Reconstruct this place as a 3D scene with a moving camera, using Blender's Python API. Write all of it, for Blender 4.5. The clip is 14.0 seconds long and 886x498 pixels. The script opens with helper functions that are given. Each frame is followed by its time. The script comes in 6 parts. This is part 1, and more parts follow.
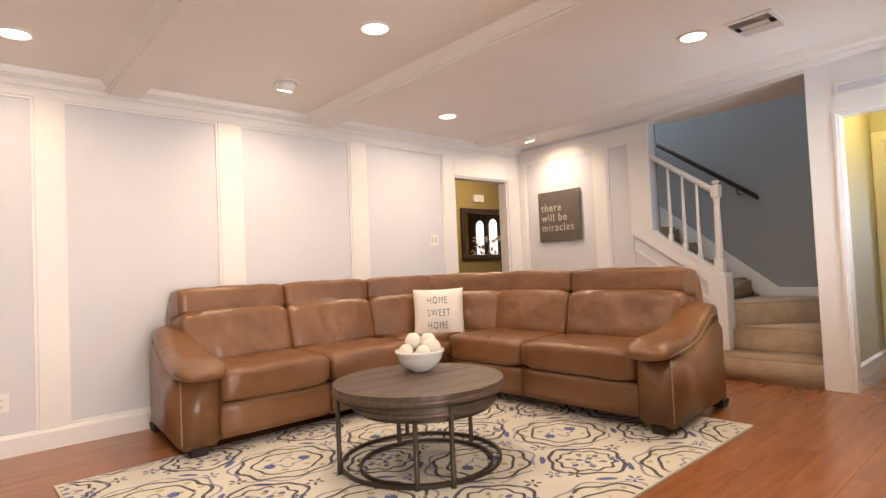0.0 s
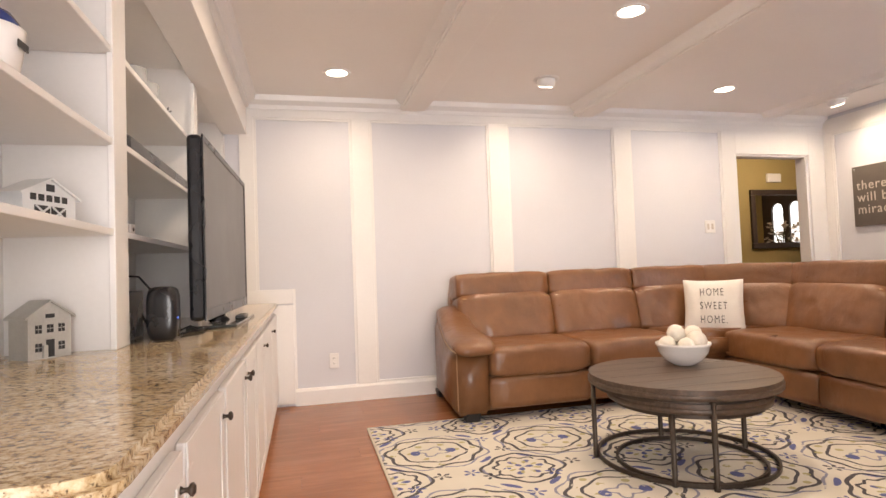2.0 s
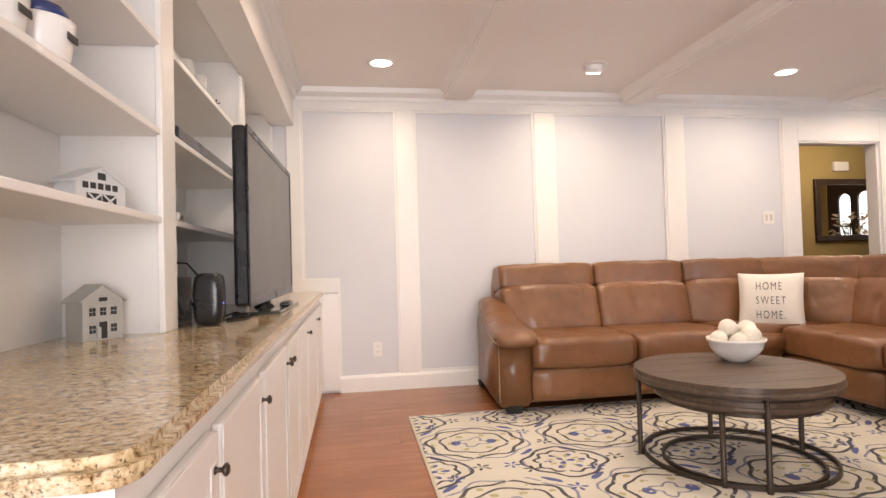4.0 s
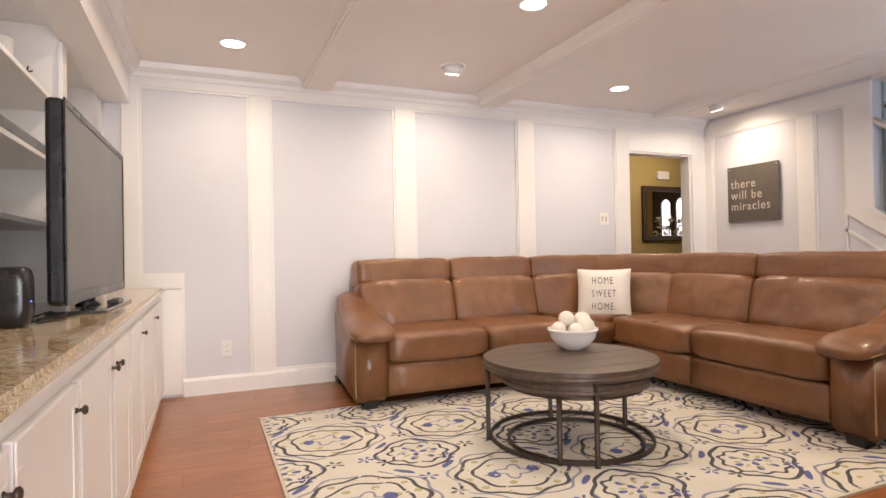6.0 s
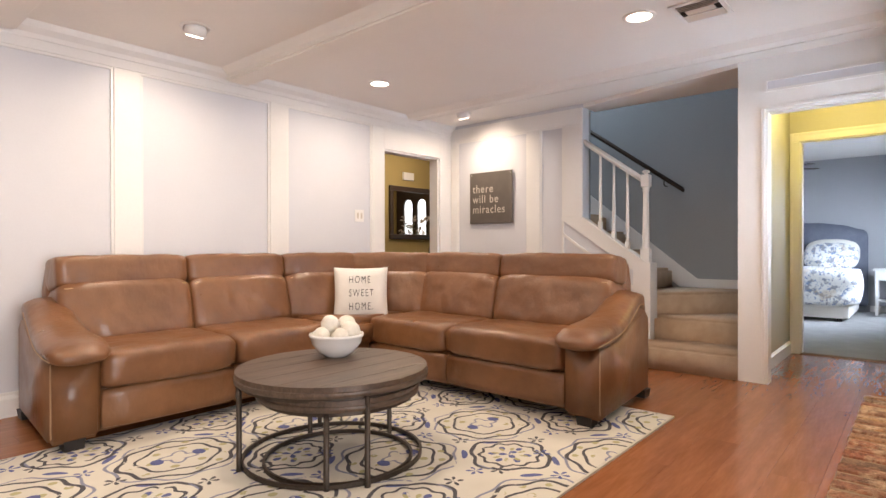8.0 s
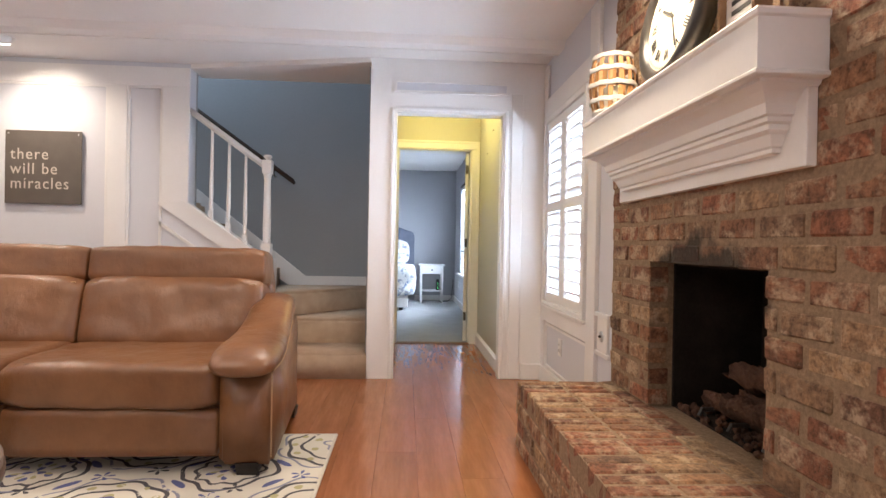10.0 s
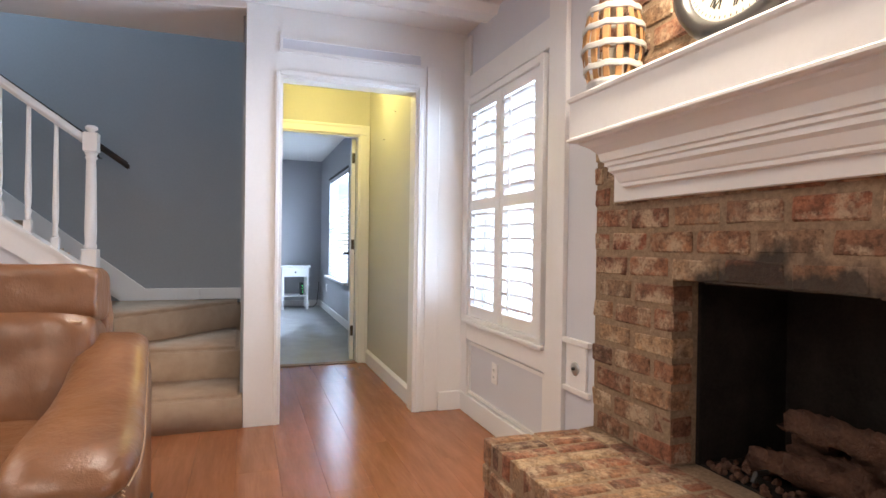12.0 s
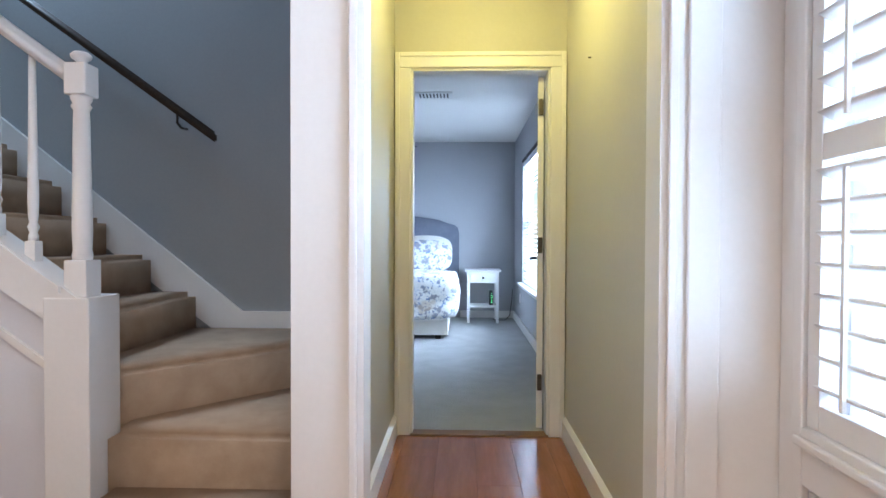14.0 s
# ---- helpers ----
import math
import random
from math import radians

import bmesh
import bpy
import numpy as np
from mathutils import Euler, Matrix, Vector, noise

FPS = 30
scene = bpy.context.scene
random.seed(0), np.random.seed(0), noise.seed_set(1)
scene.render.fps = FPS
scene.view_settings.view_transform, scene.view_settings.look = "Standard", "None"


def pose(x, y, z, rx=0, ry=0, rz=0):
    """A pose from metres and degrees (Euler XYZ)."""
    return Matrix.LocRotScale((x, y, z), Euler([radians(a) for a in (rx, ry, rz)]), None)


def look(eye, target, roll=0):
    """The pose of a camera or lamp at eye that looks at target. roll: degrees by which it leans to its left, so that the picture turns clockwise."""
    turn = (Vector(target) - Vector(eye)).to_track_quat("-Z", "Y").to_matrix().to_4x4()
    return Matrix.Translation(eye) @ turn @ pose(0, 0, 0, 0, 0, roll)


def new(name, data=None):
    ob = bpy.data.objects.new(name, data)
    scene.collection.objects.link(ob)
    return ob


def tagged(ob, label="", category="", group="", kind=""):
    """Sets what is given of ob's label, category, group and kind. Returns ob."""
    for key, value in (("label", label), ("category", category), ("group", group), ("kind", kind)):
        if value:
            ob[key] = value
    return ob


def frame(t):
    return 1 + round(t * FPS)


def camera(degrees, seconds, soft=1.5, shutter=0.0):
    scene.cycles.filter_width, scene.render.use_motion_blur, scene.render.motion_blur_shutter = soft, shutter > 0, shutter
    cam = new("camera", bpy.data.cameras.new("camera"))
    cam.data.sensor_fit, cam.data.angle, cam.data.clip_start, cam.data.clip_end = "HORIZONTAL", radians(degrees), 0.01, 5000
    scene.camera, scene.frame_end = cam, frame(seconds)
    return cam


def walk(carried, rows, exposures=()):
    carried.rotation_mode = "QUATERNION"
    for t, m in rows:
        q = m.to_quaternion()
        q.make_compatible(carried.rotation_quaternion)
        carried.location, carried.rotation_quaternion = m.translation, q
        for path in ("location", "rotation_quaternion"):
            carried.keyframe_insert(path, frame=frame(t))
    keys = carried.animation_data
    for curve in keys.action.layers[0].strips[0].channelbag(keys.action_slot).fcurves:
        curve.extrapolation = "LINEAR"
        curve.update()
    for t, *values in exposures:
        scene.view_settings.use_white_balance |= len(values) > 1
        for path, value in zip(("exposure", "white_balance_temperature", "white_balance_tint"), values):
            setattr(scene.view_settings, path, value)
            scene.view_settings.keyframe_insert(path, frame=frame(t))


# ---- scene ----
cam = camera(77.0, 14.0)
PATH = [
    (0, (0.008, -0.045, 1.044), (1.343, 1.443, 1.112), -2.6),
    (0.5, (0.066, -0.193, 1.05), (1.14, 1.493, 1.121), -2.7),
    (1, (0.052, -0.197, 1.037), (0.925, 1.601, 1.11), -2.3),
    (1.5, (0.049, -0.204, 1.024), (0.71, 1.682, 1.104), -2.3),
    (2, (0.05, -0.192, 1.026), (0.535, 1.747, 1.099), -2.1),
    (2.2, (0.05, -0.187, 1.024), (0.471, 1.768, 1.096), -2.1),
    (4.3, (0.086, -0.177, 1.016), (0.406, 1.797, 1.061), -1.6),
    (4.5, (0.088, -0.176, 1.015), (0.452, 1.79, 1.059), -1.6),
    (5, (0.095, -0.166, 1.006), (0.61, 1.766, 1.042), -1.4),
    (5.5, (0.1, -0.163, 1.003), (0.757, 1.726, 1.031), -1.2),
    (6, (0.12, -0.178, 1.016), (0.906, 1.661, 1.034), -1.1),
    (6.5, (0.146, -0.165, 1.02), (1.101, 1.59, 1.032), -0.8),
    (7, (0.16, -0.103, 1.01), (1.323, 1.524, 1.018), -0.5),
    (7.5, (0.14, 0.008, 1.024), (1.503, 1.47, 1.022), -0.3),
    (8, (0.195, 0.14, 1.033), (1.712, 1.444, 1.025), -0.1),
    (8.5, (0.345, 0.287, 1.025), (2.055, 1.324, 1.02), 0.1),
    (9, (0.438, 0.475, 1.01), (2.307, 1.187, 1.01), 0.5),
    (9.2, (0.486, 0.555, 1.011), (2.407, 1.11, 1.009), 0.5),
    (11.3, (1.074, 1.298, 1.011), (2.911, 0.506, 1.013), 1.4),
    (11.5, (1.178, 1.292, 1.008), (3.012, 0.496, 1.01), 1.3),
    (12, (1.532, 1.207, 1.07), (3.417, 0.538, 1.053), 0.8),
    (12.5, (1.961, 1.112, 1.086), (3.912, 0.675, 1.061), 0.5),
    (13, (2.415, 0.986, 1.087), (4.398, 0.729, 1.059), 0.3),
    (13.5, (2.884, 0.839, 1.092), (4.883, 0.785, 1.056), 0.2),
    (14, (3.388, 0.738, 1.088), (5.386, 0.804, 1.054), 0.2),
]
walk(cam, [(t, look(eye, target, roll)) for t, eye, target, roll in PATH], [(0, -0.06, 7000, 15), (5, -0.08, 6550, 14), (8, 0.0, 6450, 13), (11.5, 0.12, 5800, 11), (12.5, 0.06, 5750, 10), (14, 0.06, 5450, 8)])

# ---- world and light ----
world = bpy.data.worlds.new("sky")
world.use_nodes = True
scene.world = world
_n = world.node_tree.nodes
_sky = _n.new("ShaderNodeTexSky")
_sky.sky_type = 'NISHITA'
_sky.sun_disc = False
_sky.sun_elevation, _sky.sun_rotation = radians(48), radians(150)
world.node_tree.links.new(_sky.outputs[0], _n["Background"].inputs[0])
_n["Background"].inputs[1].default_value = 0.14


def lamp(name, kind, m, energy, colour, **settings):
    data = bpy.data.lights.new(name, kind)
    data.energy, data.color = energy, colour
    if kind == 'AREA':
        data.shape = settings.get("shape", 'RECTANGLE')
        data.size, data.size_y = settings.get("size", 0.5), settings.get("size_y", 0.5)
        data.spread = radians(settings.get("spread", 180))
    if kind == 'SPOT':
        data.spot_size, data.spot_blend = radians(settings.get("cone", 90)), 0.8
        data.shadow_soft_size = 0.04
    if kind == 'SUN':
        data.angle = radians(settings.get("angle", 0.5))
    if kind == 'POINT':
        data.shadow_soft_size = settings.get("radius", 0.05)
    ob = new(name, data)
    ob.matrix_world = m
    return ob


lamp("sun", 'SUN', look((3, -6, 8), (5, 0, 0)), 2.5, (1.0, 0.95, 0.88))
WARM = (1.0, 0.82, 0.62)
DAY = (0.72, 0.85, 1.0)
# The can at (0.31, 2.5) is unseen, added to brighten the bookcase side.
LAMPS = [(0.31, 3.74, 'can'), (1.87, 3.66, 'eye'), (3.48, 3.68, 'can'), (4.78, 3.80, 'eye'), (1.87, 2.53, 'can'), (3.565, 1.452, 'can'), (0.31, 2.5, 'can'), (2.68, 0.17, 'eye')]

lamp("window_sky", 'AREA', look((4.35, -0.36, 1.3), (4.35, 3, 1.5)), 95, DAY, size=0.9, size_y=1.3)
# Fill lamp added at an assumed, unseen opening behind the start.
lamp("back_fill", 'AREA', look((0.35, -2.75, 1.1), (0.35, 3, 2.3)), 150, (0.95, 0.95, 0.95), size=1.7, size_y=2.0)
lamp("bedroom_sky", 'AREA', look((9.3, -0.35, 1.35), (9.3, 3, 0.1)), 205, DAY, size=1.7, size_y=1.4)
lamp("upstairs_sky", 'AREA', look((5.9, 4.2, 4.35), (5.9, 2.2, 1.4)), 96, (0.68, 0.84, 1.0), size=0.8, size_y=0.8)
# Bare lamp with no fixture, added to brighten the entry room.
lamp("entry_fill", 'POINT', pose(6.9, 6.1, 2.45), 45, WARM, radius=0.1)

# ---- materials ----
def node_mat(name):
    m = bpy.data.materials.new(name)
    m.use_nodes = True
    return m, m.node_tree.nodes, m.node_tree.links, m.node_tree.nodes["Principled BSDF"]


def coords(n, l, scale=(1, 1, 1), space="Object"):
    tc, mp = n.new("ShaderNodeTexCoord"), n.new("ShaderNodeMapping")
    l.new(tc.outputs[space], mp.inputs[0])
    mp.inputs[3].default_value = scale
    return mp.outputs[0]


def noise_tex(n, l, vec, scale, detail=4, rough=0.55):
    t = n.new("ShaderNodeTexNoise")
    t.inputs["Scale"].default_value, t.inputs["Detail"].default_value, t.inputs["Roughness"].default_value = scale, detail, rough
    l.new(vec, t.inputs["Vector"])
    return t.outputs[0]


def ramp(n, l, fac, stops):
    r = n.new("ShaderNodeValToRGB")
    while len(r.color_ramp.elements) < len(stops):
        r.color_ramp.elements.new(0.5)
    for e, (p, c) in zip(r.color_ramp.elements, stops):
        e.position, e.color = p, (*c, 1)
    l.new(fac, r.inputs[0])
    return r.outputs[0]


def bump(n, l, b, height, strength, distance=0.01):
    k = n.new("ShaderNodeBump")
    k.inputs["Strength"].default_value, k.inputs["Distance"].default_value = strength, distance
    l.new(height, k.inputs["Height"])
    l.new(k.outputs[0], b.inputs["Normal"])


def math_node(n, l, op, a, b):
    k = n.new("ShaderNodeMath")
    k.operation = op
    for i, v in enumerate((a, b)):
        if isinstance(v, (int, float)):
            k.inputs[i].default_value = v
        else:
            l.new(v, k.inputs[i])
    return k.outputs[0]


def mix_col(n, l, fac, a, b, mode='MIX'):
    k = n.new("ShaderNodeMix")
    k.data_type, k.blend_type = 'RGBA', mode
    for sock, v in ((k.inputs[0], fac), (k.inputs[6], a), (k.inputs[7], b)):
        if isinstance(v, (int, float)):
            sock.default_value = v
        elif isinstance(v, tuple):
            sock.default_value = (*v, 1)
        else:
            l.new(v, sock)
    return k.outputs[2]


def soft_mat(name, dark, light, rough=0.6, scale=6.0, fine=120.0, relief=0.1, metal=0.0, depth=0.002, stretch=(1, 1, 1), coat=0.0):
    """A surface that varies at two scales between two colours, with fine relief."""
    m, n, l, b = node_mat(name)
    v = coords(n, l, stretch)
    big, small = noise_tex(n, l, v, scale), noise_tex(n, l, v, fine, 3)
    f = math_node(n, l, 'ADD', math_node(n, l, 'MULTIPLY', big, 0.7), math_node(n, l, 'MULTIPLY', small, 0.3))
    l.new(ramp(n, l, f, [(0.3, dark), (0.7, light)]), b.inputs["Base Color"])
    b.inputs["Metallic"].default_value = metal
    l.new(ramp(n, l, big, [(0.3, (rough * 0.88,) * 3), (0.7, (min(1, rough * 1.12),) * 3)]), b.inputs["Roughness"])
    b.inputs["Coat Weight"].default_value = coat
    bump(n, l, b, small, relief, depth)
    return m


def glow(name, colour, strength):
    m, n, l, b = node_mat(name)
    b.inputs["Base Color"].default_value = (*colour, 1)
    b.inputs["Emission Color"].default_value = (*colour, 1)
    b.inputs["Emission Strength"].default_value = strength
    return m


PANEL = soft_mat("panel_paint", (0.61, 0.61, 0.645), (0.66, 0.66, 0.695), 0.55, 1.5, 90, 0.12)
TRIM = soft_mat("trim_paint", (0.75, 0.73, 0.71), (0.81, 0.79, 0.77), 0.38, 2.0, 60, 0.06)
CEIL = soft_mat("ceiling_paint", (0.80, 0.765, 0.73), (0.85, 0.815, 0.78), 0.85, 1.2, 45, 0.25, depth=0.004)
STAIRWALL = soft_mat("stair_wall_paint", (0.29, 0.30, 0.305), (0.33, 0.34, 0.345), 0.7, 1.2, 60, 0.2, depth=0.003)
HALLWALL = soft_mat("hall_wall_paint", (0.50, 0.48, 0.41), (0.55, 0.53, 0.46), 0.55, 1.5, 50, 0.2, depth=0.003)
BEDWALL = soft_mat("bedroom_wall_paint", (0.39, 0.39, 0.41), (0.43, 0.43, 0.45), 0.7, 1.2, 60, 0.2)
OLIVE = soft_mat("olive_wall_paint", (0.33, 0.25, 0.09), (0.38, 0.29, 0.12), 0.7, 2, 60, 0.15)
CARPET = soft_mat("stair_carpet", (0.43, 0.295, 0.19), (0.58, 0.42, 0.285), 0.95, 9, 420, 0.9, depth=0.006)
BEDCARPET = soft_mat("bedroom_carpet", (0.34, 0.34, 0.34), (0.45, 0.45, 0.45), 0.95, 5, 300, 0.9, depth=0.006)
DARKWOOD = soft_mat("dark_rail_wood", (0.030, 0.018, 0.012), (0.06, 0.035, 0.022), 0.4, 8, 60, 0.15, stretch=(1, 8, 8))
# soot in the firebox; also the duct shade coloured in behind the ceiling vent
SOOT_SHADE = soft_mat("soot_and_duct_shade", (0.012, 0.010, 0.009), (0.032, 0.026, 0.022), 1.0, 6, 80, 0.6, depth=0.006)
SOOT_SHADE.node_tree.nodes["Principled BSDF"].inputs["Specular IOR Level"].default_value = 0.08
BLACK = soft_mat("black_plastic", (0.010, 0.010, 0.012), (0.016, 0.016, 0.018), 0.28, 5, 90, 0.05)
METAL = soft_mat("bronze_metal", (0.045, 0.034, 0.026), (0.09, 0.07, 0.055), 0.45, 14, 120, 0.2, metal=0.7)
CHROME = soft_mat("brushed_metal", (0.5, 0.5, 0.5), (0.6, 0.6, 0.6), 0.35, 14, 120, 0.1, metal=0.9)
BULB = glow("lamp_lens", (1.0, 0.88, 0.70), 12.0)


def floor_mat():
    m, n, l, b = node_mat("laminate_floor")
    v = coords(n, l, (1.1, 9, 1))
    info = n.new("ShaderNodeObjectInfo")
    add = n.new("ShaderNodeVectorMath")
    add.operation = 'ADD'
    comb = n.new("ShaderNodeCombineXYZ")
    l.new(math_node(n, l, 'MULTIPLY', info.outputs["Random"], 40.0), comb.inputs[1])
    l.new(v, add.inputs[0])
    l.new(comb.outputs[0], add.inputs[1])
    grain = noise_tex(n, l, add.outputs[0], 1.6, 6, 0.6)
    fine = noise_tex(n, l, add.outputs[0], 9.0, 4)
    f = math_node(n, l, 'ADD', math_node(n, l, 'MULTIPLY', grain, 0.75), math_node(n, l, 'MULTIPLY', fine, 0.25))
    col = ramp(n, l, f, [(0.25, (0.22, 0.075, 0.029)), (0.48, (0.29, 0.108, 0.042)), (0.62, (0.335, 0.134, 0.054)), (0.8, (0.39, 0.17, 0.074))])
    tone = ramp(n, l, info.outputs["Random"], [(0, (0.93, 0.92, 0.91)), (1, (1.03, 1.03, 1.03))])
    l.new(mix_col(n, l, 1.0, col, tone, 'MULTIPLY'), b.inputs["Base Color"])
    l.new(ramp(n, l, fine, [(0.3, (0.19,) * 3), (0.7, (0.27,) * 3)]), b.inputs["Roughness"])
    bump(n, l, b, fine, 0.06, 0.002)
    return m


FLOOR = floor_mat()


def leather_mat():
    m, n, l, b = node_mat("brown_leather")
    v = coords(n, l)
    big, mid = noise_tex(n, l, v, 2.2, 4), noise_tex(n, l, v, 7.0, 6, 0.65)
    f = math_node(n, l, 'ADD', math_node(n, l, 'MULTIPLY', big, 0.6), math_node(n, l, 'MULTIPLY', mid, 0.4))
    l.new(ramp(n, l, f, [(0.3, (0.122, 0.049, 0.018)), (0.5, (0.180, 0.077, 0.030)), (0.72, (0.250, 0.115, 0.048))]), b.inputs["Base Color"])
    l.new(ramp(n, l, mid, [(0.3, (0.27,) * 3), (0.7, (0.40,) * 3)]), b.inputs["Roughness"])
    vo = n.new("ShaderNodeTexVoronoi")
    vo.inputs["Scale"].default_value = 260
    l.new(v, vo.inputs["Vector"])
    wr = noise_tex(n, l, coords(n, l, (6, 6, 4)), 1.5, 5, 0.55)
    b.inputs["Coat Weight"].default_value, b.inputs["Coat Roughness"].default_value = 0.20, 0.26
    h = math_node(n, l, 'ADD', math_node(n, l, 'MULTIPLY', vo.outputs[0], 0.05), math_node(n, l, 'MULTIPLY', wr, 1.6))
    bump(n, l, b, h, 0.42, 0.016)
    return m


LEATHER = leather_mat()


def granite_mat():
    m, n, l, b = node_mat("granite")
    v = coords(n, l, (0.9, 1.25, 1.0))
    a, c, d = noise_tex(n, l, v, 70, 6, 0.7), noise_tex(n, l, v, 150, 3, 0.6), noise_tex(n, l, v, 7, 3)
    base = ramp(n, l, a, [(0.30, (0.055, 0.036, 0.022)), (0.39, (0.24, 0.155, 0.085)), (0.47, (0.52, 0.41, 0.26)), (0.56, (0.66, 0.57, 0.42)), (0.68, (0.74, 0.69, 0.57))])
    spots = ramp(n, l, c, [(0.32, (0.12, 0.085, 0.06)), (0.42, (1, 1, 1))])
    warm = ramp(n, l, d, [(0.35, (0.80, 0.69, 0.52)), (0.65, (1, 1, 1))])
    l.new(mix_col(n, l, 1.0, mix_col(n, l, 0.85, base, spots, 'MULTIPLY'), warm, 'MULTIPLY'), b.inputs["Base Color"])
    b.inputs["Roughness"].default_value = 0.09
    return m


GRANITE = granite_mat()


def brick_mat(name, mortar):
    """Worn brick, or the mortar between, with smeared lime and soot over both."""
    m, n, l, b = node_mat(name)
    v = coords(n, l, (1, 1, 1), "Object")
    info = n.new("ShaderNodeObjectInfo")
    geo = n.new("ShaderNodeNewGeometry")
    rnd = math_node(n, l, 'FRACT', math_node(n, l, 'ADD', info.outputs["Random"], geo.outputs["Random Per Island"]), 0.0)
    add = n.new("ShaderNodeVectorMath")
    add.operation = 'ADD'
    comb = n.new("ShaderNodeCombineXYZ")
    l.new(math_node(n, l, 'MULTIPLY', rnd, 37.0), comb.inputs[0])
    l.new(v, add.inputs[0])
    l.new(comb.outputs[0], add.inputs[1])
    big, fine = noise_tex(n, l, add.outputs[0], 9, 5, 0.7), noise_tex(n, l, add.outputs[0], 70, 4, 0.65)
    tone = ramp(n, l, rnd, [(0.0, (0.23, 0.080, 0.044)), (0.18, (0.29, 0.165, 0.090)), (0.36, (0.165, 0.068, 0.040)), (0.52, (0.34, 0.225, 0.130)), (0.68, (0.115, 0.060, 0.040)), (0.84, (0.27, 0.110, 0.060)), (1.0, (0.20, 0.105, 0.060))])
    if mortar:
        tone = ramp(n, l, fine, [(0.3, (0.165, 0.108, 0.064)), (0.7, (0.29, 0.20, 0.125))])
    blot = ramp(n, l, noise_tex(n, l, add.outputs[0], 22, 4, 0.7), [(0.36, (0.50, 0.46, 0.44)), (0.62, (1.25, 1.2, 1.12))])
    tone = tone if mortar else mix_col(n, l, 1.0, tone, blot, 'MULTIPLY')
    pale = ramp(n, l, big, [(0.50, (0, 0, 0)), (0.63, (0.70, 0.70, 0.70))])
    col = mix_col(n, l, pale, tone, (0.52, 0.40, 0.27))
    dirt = ramp(n, l, fine, [(0.34, (0.30, 0.25, 0.21)), (0.52, (1, 1, 1))])
    worn = tone if mortar else mix_col(n, l, 0.65, col, dirt, 'MULTIPLY')
    lime = ramp(n, l, noise_tex(n, l, geo.outputs["Position"], 13, 7, 0.75), [(0.55, (0, 0, 0)), (0.63, (0.52, 0.52, 0.52))])
    worn = mix_col(n, l, lime, worn, mix_col(n, l, noise_tex(n, l, geo.outputs["Position"], 40, 4), (0.22, 0.14, 0.085), (0.42, 0.31, 0.205)))
    # soot left by smoke round the mouth of the fireplace
    sub = n.new("ShaderNodeVectorMath")
    sub.operation = 'SUBTRACT'
    l.new(geo.outputs["Position"], sub.inputs[0])
    sub.inputs[1].default_value = (2.62, -0.13, 0.90)
    mul = n.new("ShaderNodeVectorMath")
    mul.operation = 'MULTIPLY'
    l.new(sub.outputs[0], mul.inputs[0])
    mul.inputs[1].default_value = (1.5, 2.2, 3.4)
    ln = n.new("ShaderNodeVectorMath")
    ln.operation = 'LENGTH'
    l.new(mul.outputs[0], ln.inputs[0])
    smoke = math_node(n, l, 'ADD', ln.outputs["Value"], math_node(n, l, 'MULTIPLY', noise_tex(n, l, geo.outputs["Position"], 9, 4), 0.8))
    stain = ramp(n, l, smoke, [(0.80, (0.93, 0.93, 0.93)), (1.30, (0, 0, 0))])
    l.new(mix_col(n, l, stain, worn, (0.024, 0.017, 0.012)), b.inputs["Base Color"])
    b.inputs["Roughness"].default_value = 0.85
    h = math_node(n, l, 'ADD', math_node(n, l, 'MULTIPLY', big, 0.7), math_node(n, l, 'MULTIPLY', fine, 0.5))
    bump(n, l, b, h, 0.8, 0.008)
    return m


BRICK = brick_mat("old_brick", False)
MORTAR = brick_mat("mortar", True)


def table_mat():
    m, n, l, b = node_mat("weathered_table_wood")
    v = coords(n, l, (2.2, 26, 10))
    g, f = noise_tex(n, l, v, 1.5, 6, 0.65), noise_tex(n, l, v, 7, 4)
    s = math_node(n, l, 'ADD', math_node(n, l, 'MULTIPLY', g, 0.7), math_node(n, l, 'MULTIPLY', f, 0.3))
    l.new(ramp(n, l, s, [(0.28, (0.028, 0.018, 0.012)), (0.5, (0.080, 0.050, 0.032)), (0.72, (0.14, 0.094, 0.063))]), b.inputs["Base Color"])
    b.inputs["Roughness"].default_value = 0.42
    bump(n, l, b, s, 0.25, 0.003)
    return m


TABLEWOOD = table_mat()


